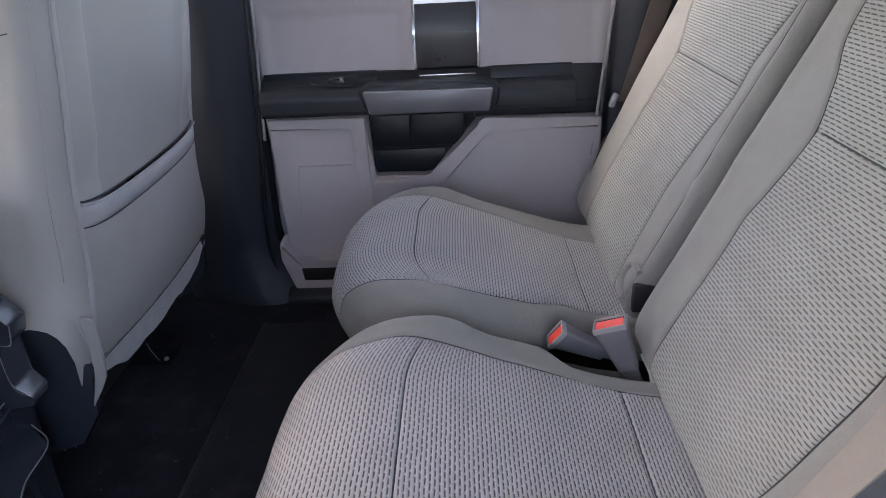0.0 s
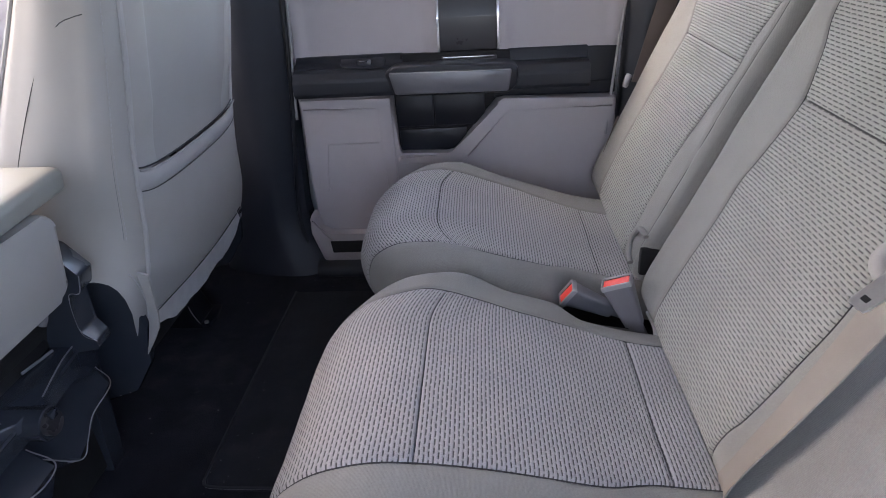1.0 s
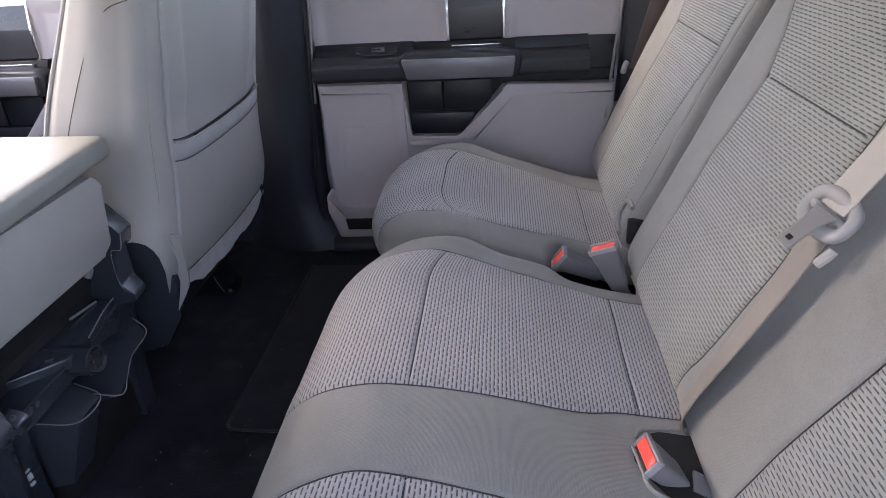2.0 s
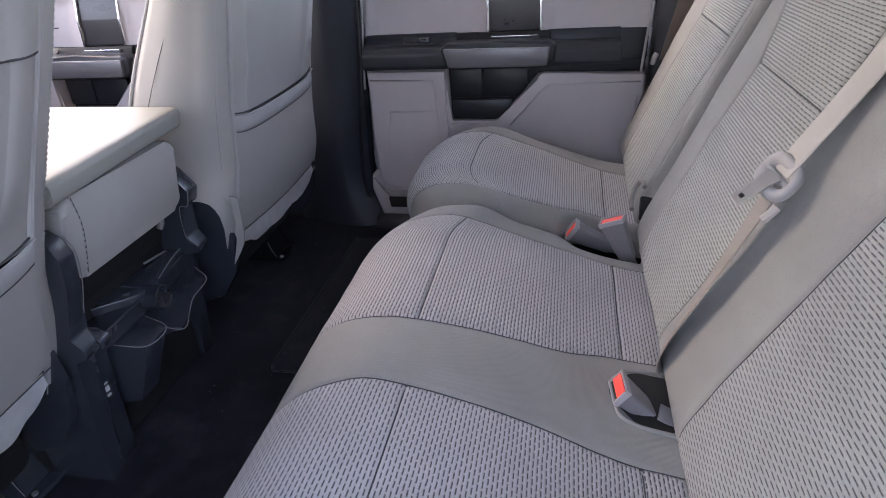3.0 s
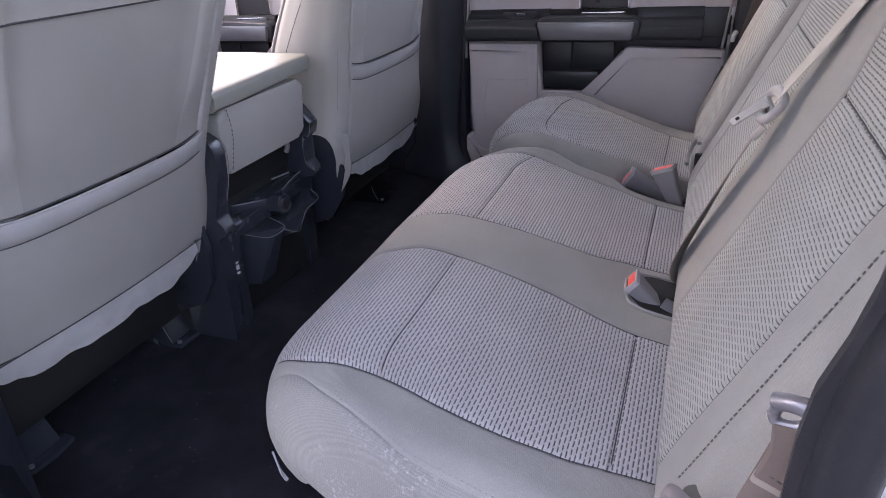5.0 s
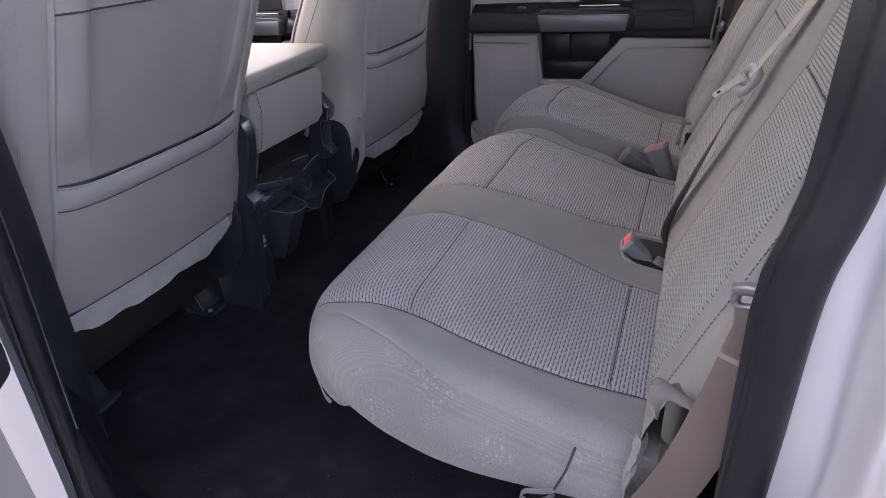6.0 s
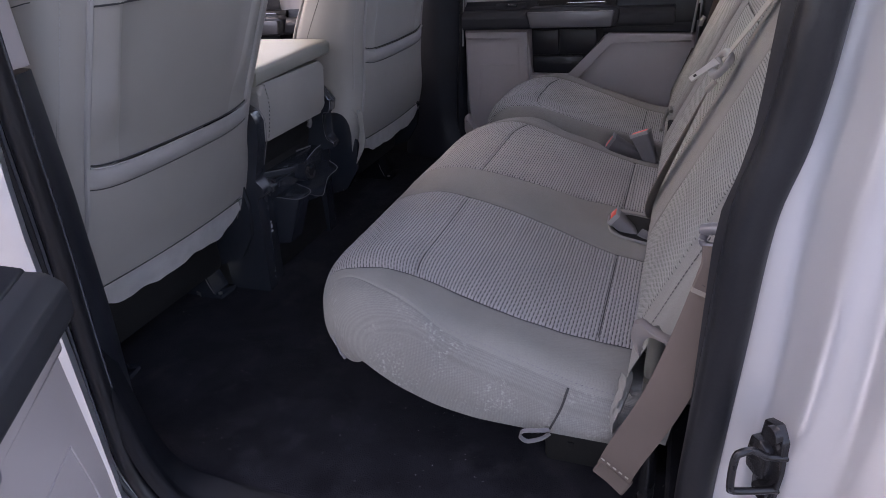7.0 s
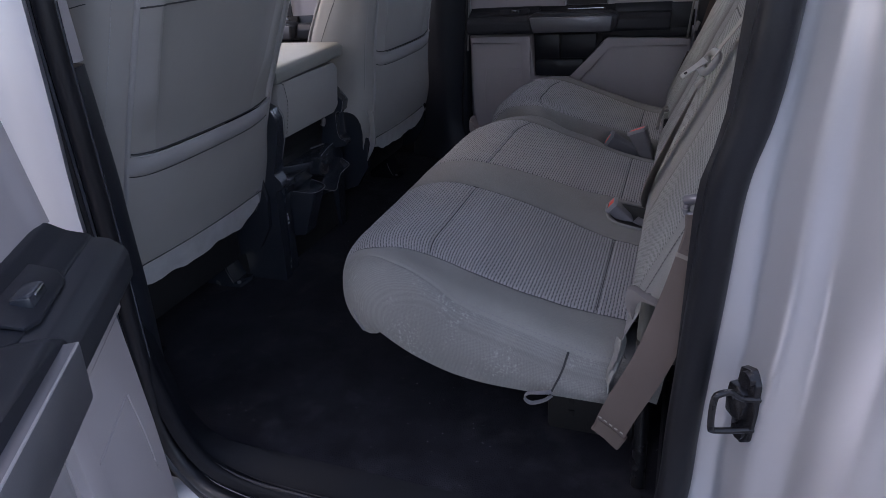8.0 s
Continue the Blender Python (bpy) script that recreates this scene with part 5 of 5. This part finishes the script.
car_door("car_door", door_place_front, "closed front door with grey and black trim", (-1.28, 0.86, 0.2))

# ---- cab structure ----
# carpet with slight unevenness
rows = []
for i in range(121):
    x = -1.75 + 2.35 * i / 120
    row = []
    for j in range(91):
        y0 = -0.86 if x < -0.47 else -0.778  # the carpet stops at the sill plate in the doorway
        y = y0 + (0.84 - y0) * j / 90
        z = 0.050 - (0.010 if j == 0 else 0.0) + 0.0025 * noise.noise(Vector((x * 5, y * 5, 0))) + 0.0012 * noise.noise(Vector((x * 22, y * 22, 1)))
        row.append((x, y, z))
    rows.append(row)
setting("floor", grid(rows), M_CARPET, "black carpet, slightly scuffed", "floor")
setting("underbody", box(bmesh.new(), (-1.8, -0.775, -0.15), (0.75, 0.84, 0.035)), M_DARK, "dark floor pan under the carpet", "floor", False)
setting("underbody_front", box(bmesh.new(), (-1.8, -0.86, -0.15), (-0.50, -0.777, 0.035)), M_DARK, "dark floor pan under the front carpet", "floor", False)
mat = thing("floor_mat", (-0.25, 0.38, 0.052), "black floor mat with raised stitched edge", "floor mat")
outline = [(-0.375, 0.66), (-0.378, 0.30), (-0.378, 0.085), (-0.37, 0.068), (-0.35, 0.060), (-0.20, 0.058), (0.02, 0.058), (0.02, 0.66)]
part("mat", prism(outline, lambda a, b, d: Vector((a, b, d)), 0.050, 0.0585, 0.002), M_MAT, mat)
part("edging", tube([(a, b, 0.059) for a, b in outline[:7]], 0.0028, 70, 6), M_BLACK, mat, "stitched edge")

# far pillar: dark moulded lower trim flaring into the sill, pale trim above
ridge = [(-0.60, 0.85), (-0.575, 0.815), (-0.52, 0.795), (-0.46, 0.782), (-0.435, 0.779), (-0.415, 0.784), (-0.385, 0.806), (-0.360, 0.822), (-0.352, 0.85)]
rows = []
for k in range(45):
    z = 0.052 + 0.690 * (k / 44) ** 1.3
    flare = max(0.0, (0.24 - z) / 0.19) ** 2.2
    lean = 0.035 * (z - 0.4)
    row = []
    for i, (x, y) in enumerate(ridge):
        w = i / (len(ridge) - 1)
        row.append((x + lean + 0.12 * flare * max(0.0, (w - 0.3) / 0.7), y - 0.015 * flare * (1 - w) - 0.05 * flare * w, z))
    rows.append(row)
setting("pillar_trim", grid(rows), M_PILLAR, "black moulded pillar trim running into the sill", "pillar trim")
bm = prism([(-0.60, 0.85), (-0.565, 0.800), (-0.50, 0.785), (-0.41, 0.785), (-0.355, 0.815), (-0.35, 0.85)], lambda a, b, d: Vector((a + 0.035 * (d - 0.4) + 0.012, b, d)), 0.750, 1.2, 0.003)
setting("pillar_trim_upper", bm, M_DOOR, "pale grey upper pillar trim", "pillar trim")
# run forward, unseen, to shut out light beside the front door
setting("pillar_core", box(bmesh.new(), (-0.79, 0.838, -0.1), (-0.37, 0.90, 1.2)), M_DARK, "dark pillar core", "pillar", False)
seal_pts = [(-0.332, 0.828, 0.90), (-0.343, 0.825, 0.74), (-0.350, 0.815, 0.56), (-0.362, 0.808, 0.40), (-0.377, 0.803, 0.26), (-0.377, 0.80, 0.16), (-0.345, 0.79, 0.075), (-0.26, 0.78, 0.052)]
setting("door_seal_far", tube(seal_pts, 0.005, 60, 8, up=(0, 1, 0)), M_RUBBER, "black rubber door seal", "door seal")
edge_pts = [(-0.336, 0.842, 0.90), (-0.336, 0.838, 0.74), (-0.341, 0.83, 0.62), (-0.349, 0.822, 0.50), (-0.352, 0.82, 0.44)]
setting("door_edge_far", tube(edge_pts, 0.0035, 40, 8), M_PIPE, "pale door edge strip", "door seal")
setting("sill_far", prism([(0.74, 0.050), (0.745, 0.075), (0.77, 0.085), (0.86, 0.085), (0.86, 0.03)], lambda a, b, d: Vector((d, a, b)), -0.34, 0.60, 0.006), M_BLACK, "black plastic sill plate", "sill")
# far rear pillar
bm = prism([(0.405, 0.86), (0.41, 0.825), (0.44, 0.808), (0.55, 0.80), (0.75, 0.79), (0.75, 0.86)], lambda a, b, d: Vector((a + 0.04 * (d - 0.55), b, d)), 0.052, 1.2, 0.006)
setting("rear_pillar_far", bm, M_BLACK, "black rear pillar trim", "pillar trim")
edge_pts = [(0.436, 0.835, 0.95), (0.412, 0.835, 0.74), (0.396, 0.83, 0.60), (0.384, 0.822, 0.48), (0.375, 0.815, 0.38)]
setting("door_edge_rear_far", tube(edge_pts, 0.0035, 40, 8), M_PIPE, "pale door edge strip", "door seal")
setting("kick_wall_far", box(bmesh.new(), (-1.8, 0.82, -0.1), (-0.36, 0.845, 0.20)), M_DARK, "dark lower side wall", "wall", False)
# rear wall, roof, cowl and outer walls that close the cab
setting("rear_wall", box(bmesh.new(), (0.74, -0.86, 0.0), (0.80, 0.86, 0.95)), M_DARK, "dark rear cab wall", "wall", False)
setting("rear_wall_top", box(bmesh.new(), (0.745, -0.86, 1.18), (0.80, 0.86, 1.28)), M_ROOF, "pale rear header", "wall", False)
setting("seat_floor", box(bmesh.new(), (0.40, -0.80, 0.035), (0.742, 0.80, 0.12), 0.01), M_CARPET, "black carpeted step under the bench", "floor")
roof = box(bmesh.new(), (-1.35, -0.72, 1.22), (0.78, 0.72, 1.27), 0.02)
setting("ceiling", roof, M_ROOF, "pale cloth headliner", "ceiling")
setting("dashboard", prism([(-1.55, 0.05), (-1.50, 0.45), (-1.46, 0.62), (-1.52, 0.72), (-1.95, 0.78), (-2.0, 0.05)], P_XZ, -0.82, 0.80, 0.03, 4), M_BLACK, "dark dashboard", "dashboard")
for y0, y1 in ((-0.84, -0.74), (0.74, 0.84)):
    bm = tube([(-2.0, (y0 + y1) / 2, 0.78), (-1.65, (y0 + y1) / 2 * 0.96, 1.05), (-1.3, (y0 + y1) / 2 * 0.9, 1.24)], 0.04, 16, 10)
    setting("windscreen_pillar", bm, M_ROOF, "pale windscreen pillar", "pillar")

# unseen wall added to stop light entering at the front
setting("front_side_wall", box(bmesh.new(), (-1.95, -0.88, -0.15), (-0.52, -0.84, 0.76), 0.01), M_DOOR, "plain unseen wall in place of the front door", "wall")
# unseen rails added to close the gaps where sky light leaked in
for name, y0, y1 in (("roof_rail_near", -0.90, -0.70), ("roof_rail_far", 0.70, 0.93)):
    setting(name, box(bmesh.new(), (-1.42, y0, 1.14), (0.80, y1, 1.26), 0.02), M_ROOF, "pale unseen roof rail that keeps sky light out", "wall")

# ---- open side: pillar, seal, sill, painted rear pillar and striker ----
def lofted(levels):
    return grid([[Vector(p) for p in row] for row in levels])


trim = []
for k in range(41):
    z = 0.03 + 0.662 * k / 40
    f = max(0.0, (0.16 - z) / 0.13) ** 2
    x = table([(0.0, -0.41), (0.08, -0.414), (0.348, -0.392), (0.45, -0.386), (0.56, -0.380), (0.735, -0.379)])(z) + 0.012 * f
    y = -0.76
    out = -0.825
    trim.append([(x - 0.16, y - 0.02, z), (x - 0.12, y + 0.004, z), (x - 0.03, y + 0.010, z), (x - 0.008, y + 0.006, z), (x, y - 0.004, z), (x + 0.012, y - 0.03, z), (x + 0.014, out + 0.012, z), (x + 0.010, out, z), (x - 0.03, out - 0.02, z)])
setting("pillar_trim_near", lofted(trim), M_BLACK, "black moulded pillar trim at the open door", "pillar trim")
upper = []
for k in range(13):
    z = 0.697 + 0.49 * k / 12
    x = -0.379 + 0.03 * (z - 0.735)
    upper.append([(x - 0.16, -0.79, z), (x - 0.12, -0.762, z), (x - 0.02, -0.752, z), (x - 0.004, -0.756, z), (x + 0.002, -0.768, z), (x + 0.006, -0.80, z)])
setting("pillar_trim_upper_near", lofted(upper), M_DOOR, "pale grey upper pillar trim", "pillar trim")
B_SEAL = [(-0.325, -0.815, 1.0), (-0.334, -0.83, 0.78), (-0.344, -0.83, 0.644), (-0.354, -0.83, 0.489), (-0.366, -0.832, 0.334), (-0.374, -0.834, 0.20), (-0.372, -0.837, 0.105), (-0.333, -0.841, 0.034), (-0.264, -0.850, 0.008), (-0.10, -0.858, 0.002), (0.12, -0.858, 0.002), (0.31, -0.852, 0.012), (0.39, -0.835, 0.06), (0.416, -0.812, 0.17), (0.421, -0.805, 0.293), (0.428, -0.803, 0.446), (0.434, -0.803, 0.577), (0.449, -0.803, 0.653), (0.457, -0.803, 0.746), (0.472, -0.79, 1.0)]
setting("door_seal_near", tube(B_SEAL, lambda f: 0.0125 + 0.006 * min(1.0, max(0.0, (f - 0.60) / 0.08)), 220, 14, up=(0, 1, 0)), M_RUBBER, "black rubber seal round the open doorway", "door seal")
lip = [(p[0] - (0.020 if i < 7 else 0), p[1] - 0.012, p[2] - (0.012 if 6 < i < 13 else 0)) for i, p in enumerate(B_SEAL[:13])]
setting("door_seal_lip", tube(lip, 0.005, 160, 8, up=(0, 1, 0)), M_RUBBER, "thin outer seal lip", "door seal")
ridge_line = [(p[0] - (0.012 if i < 7 else 0), p[1] - 0.010, p[2] - (0.008 if 6 < i < 13 else 0)) for i, p in enumerate(B_SEAL[:13])]
setting("door_seal_ridge", tube(ridge_line, 0.0028, 160, 8, up=(0, 1, 0)), M_CONSOLE, "thin glossy ridge along the seal", "door seal")
inner_line = [(p[0] + (0.006 if i < 7 else 0), p[1] + 0.010, p[2] + (0.006 if 6 < i < 13 else 0)) for i, p in enumerate(B_SEAL[:13])]
setting("door_seal_bead", tube(inner_line, 0.0035, 160, 8, up=(0, 1, 0)), M_CONSOLE, "thin inner bead along the seal", "door seal")
# rear inner trim just inside the seal
trim_c = []
for k in range(31):
    z = 0.05 + 1.0 * k / 30
    x = table([(0.0, 0.412), (0.15, 0.411), (0.28, 0.411), (0.40, 0.412), (0.56, 0.413), (0.647, 0.431), (0.745, 0.436), (1.0, 0.45)])(z)
    trim_c.append([(x + 0.022, -0.812, z), (x + 0.004, -0.808, z), (x - 0.006, -0.798, z), (x - 0.004, -0.786, z), (x + 0.03, -0.772, z), (x + 0.30, -0.765, z)])
setting("rear_pillar_trim_near", lofted(trim_c), M_RUBBER, "black rear pillar trim", "pillar trim")
# painted body: jamb section swept from sill to roof
edge_1 = table([(-0.3, 0.47), (0.10, 0.440), (0.25, 0.434), (0.44, 0.444), (0.575, 0.448), (0.65, 0.459), (0.737, 0.471), (1.2, 0.50)])
edge_2 = table([(-0.3, 0.49), (0.10, 0.466), (0.26, 0.463), (0.44, 0.474), (0.575, 0.475), (0.737, 0.485), (1.2, 0.51)])
edge_3 = table([(-0.3, 0.51), (0.29, 0.493), (0.45, 0.499), (0.58, 0.500), (0.74, 0.500), (1.2, 0.52)])
edge_4 = table([(-0.3, 0.53), (0.30, 0.519), (0.46, 0.522), (0.59, 0.520), (0.74, 0.512), (1.2, 0.53)])
rows = []
for k in range(41):
    z = -0.30 + 1.50 * k / 40
    p1, p2, p3, p4 = edge_1(z), edge_2(z), edge_3(z), edge_4(z)
    section = [(p1 - 0.016, -0.790), (p1 - 0.006, -0.799), (p1, -0.802), (p1 + 0.5 * (p2 - p1), -0.805), (p2 - 0.003, -0.8075), (p2 + 0.001, -0.812), (p2 + 0.35 * (p3 - p2), -0.824), (p2 + 0.75 * (p3 - p2), -0.842), (p3 - 0.002, -0.848), (p3 + 0.003, -0.852), (p3 + 0.5 * (p4 - p3), -0.8545), (p4 - 0.003, -0.8575), (p4 + 0.003, -0.864), (p4 + 0.013, -0.882), (p4 + 0.028, -0.905), (p4 + 0.039, -0.920), (p4 + 0.046, -0.926), (p4 + 0.054, -0.929), (p4 + 0.059, -0.932), (p4 + 0.064, -0.936), (p4 + 0.075, -0.940), (p4 + 0.10, -0.942), (p4 + 0.20, -0.955), (p4 + 0.45, -0.968)]
    path = smooth_path([(a, b, 0) for a, b in section], 110)
    rows.append([(q.x, q.y + 0.05 * max(0.0, z - 0.80), z) for q in path])
setting("body_side_rear", lofted(rows), M_PAINT, "silver-white painted door jamb and body side", "car body", True, 60)
rows = []
for k in range(25):
    z = -0.30 + 1.5 * k / 24
    x = table([(-0.3, -0.36), (0.08, -0.368), (0.36, -0.362), (0.50, -0.358), (0.65, -0.342), (0.78, -0.330), (1.2, -0.31)])(z)
    y = table([(-0.3, -0.88), (0.1, -0.866), (0.35, -0.862), (0.8, -0.858), (1.2, -0.83)])(z)
    rows.append([(x - 0.035, y + 0.035, z), (x - 0.012, y + 0.012, z), (x, y - 0.002, z), (x - 0.015, y - 0.012, z), (x - 0.04, y - 0.016, z), (x - 0.10, y - 0.02, z), (x - 0.115, y - 0.05, z), (x - 0.15, y - 0.075, z), (x - 0.6, y - 0.085, z)])
setting("body_pillar_near", lofted(rows), M_PAINT, "silver-white painted middle pillar", "car body", True, 60)
sill = [(-0.770, 0.048), (-0.785, 0.040), (-0.80, 0.026), (-0.82, 0.014), (-0.835, 0.006), (-0.865, -0.010), (-0.93, -0.012), (-0.955, -0.03), (-0.965, -0.07), (-0.96, -0.25)]
split = 4
setting("sill_plate_near", lofted([[(x, y, z) for y, z in sill[: split + 1]] for x in [-0.52 + 0.04 * i for i in range(28)]]), M_PLATE, "black plastic sill plate", "sill")
setting("sill_near", lofted([[(x, y, z) for y, z in sill[split:]] for x in [-0.60 + 0.05 * i for i in range(26)]]), M_PAINT, "silver-white painted sill", "car body", True, 60)
# moulded cove running from the pillar round into the sill
cove = smooth_path([(-0.378, 0, 0.40), (-0.370, 0, 0.31), (-0.361, 0, 0.25), (-0.351, 0, 0.19), (-0.338, 0, 0.125), (-0.318, 0, 0.078), (-0.285, 0, 0.047), (-0.23, 0, 0.031), (-0.15, 0, 0.025), (0.1, 0, 0.022), (0.36, 0, 0.020)], 120)
rows = []
for i, c in enumerate(cove):
    way = (cove[min(i + 1, 120)] - cove[max(i - 1, 0)]).normalized()
    flat = max(0.0, way.x) ** 1.5  # 0 on the pillar, 1 on the sill
    e = -0.034 + 0.057 * flat
    section = ((-0.014, -0.018), (-0.010, -0.006), (-0.005, -0.0008), (0.0, 0.0), (0.005, -0.0015), (0.008, -0.0045), (0.012, -0.005), (0.020, -0.003 + 0.25 * e), (0.034, 0.65 * e), (0.047, e))
    rows.append([(c.x - way.z * n, -0.825 + dy, c.z + way.x * n) for dy, n in section])
setting("sill_cove", lofted(rows), M_PLATE, "black moulded cove from pillar to sill", "sill")
# tapered, glossier beads added to shape the highlight at the cove's corner
for r, off, i0, i1 in ((0.0042, 0.001, 42, 84), (0.0022, 0.011, 46, 92)):
    pts = [(c.x, -0.825 + off, c.z - 0.4 * off) for c in cove[i0:i1:6]]
    setting("sill_glint_bead", tube(pts, lambda f: r * math.sin(math.pi * min(0.99, max(0.01, f))), 60, 8), M_BLACK, "smooth bead added for the highlight on the cove's crest", "sill")

striker = thing("door_striker", (0.481, -0.842, 0.346), "black steel door striker loop on the painted jamb", "door striker")
plate_pts = [(-0.013, -0.047), (0.004, -0.052), (0.016, -0.04), (0.018, 0.0), (0.015, 0.038), (0.004, 0.052), (-0.012, 0.046), (-0.015, 0.0)]
P_ST = lambda a, b, d: Vector((0.481, -0.842, 0.346)) + Vector((0.25, -0.97, 0)) * a + Vector((0, 0, 1)) * b + Vector((-0.97, -0.25, 0)) * d
P_BP = lambda a, b, d: Vector((0.478, -0.829, 0.350)) + Vector((0.54, -0.84, 0)) * a + Vector((0, 0, 1)) * b + Vector((-0.84, -0.54, 0)) * d
part("base_plate", prism([(a, b * 0.93 - 0.004) for a, b in plate_pts], P_BP, -0.004, 0.004, 0.002), M_DSTEEL, striker)
part("pad", prism([(a * 0.85 - 0.006, b * 0.42) for a, b in plate_pts], P_BP, 0.002, 0.012, 0.003), M_DSTEEL, striker)
part("loop", tube([P_ST(0, 0.018, -0.008), P_ST(0.001, 0.020, 0.010), P_ST(0.003, 0.029, 0.022), P_ST(0.007, 0.031, 0.034), P_ST(0.008, 0.024, 0.040), P_ST(0.006, -0.012, 0.039), P_ST(0.004, -0.020, 0.032), P_ST(0.0, -0.022, -0.008)], 0.0036, 40, 10), M_DSTEEL, striker, "black steel loop")
for b in (0.034, -0.034):
    part("screw", tube([P_BP(0.004, b, 0.003), P_BP(0.004, b, 0.007), P_BP(0.004, b, 0.010)], 0.009, 4, 12), M_DSTEEL, striker, "screw head")

# ---- outside ----
setting("ground", grid([[(-60 + 10 * i, -60 + 10 * j, -0.68) for j in range(13)] for i in range(13)]), M_GROUND, "worn grey asphalt", "ground", False)
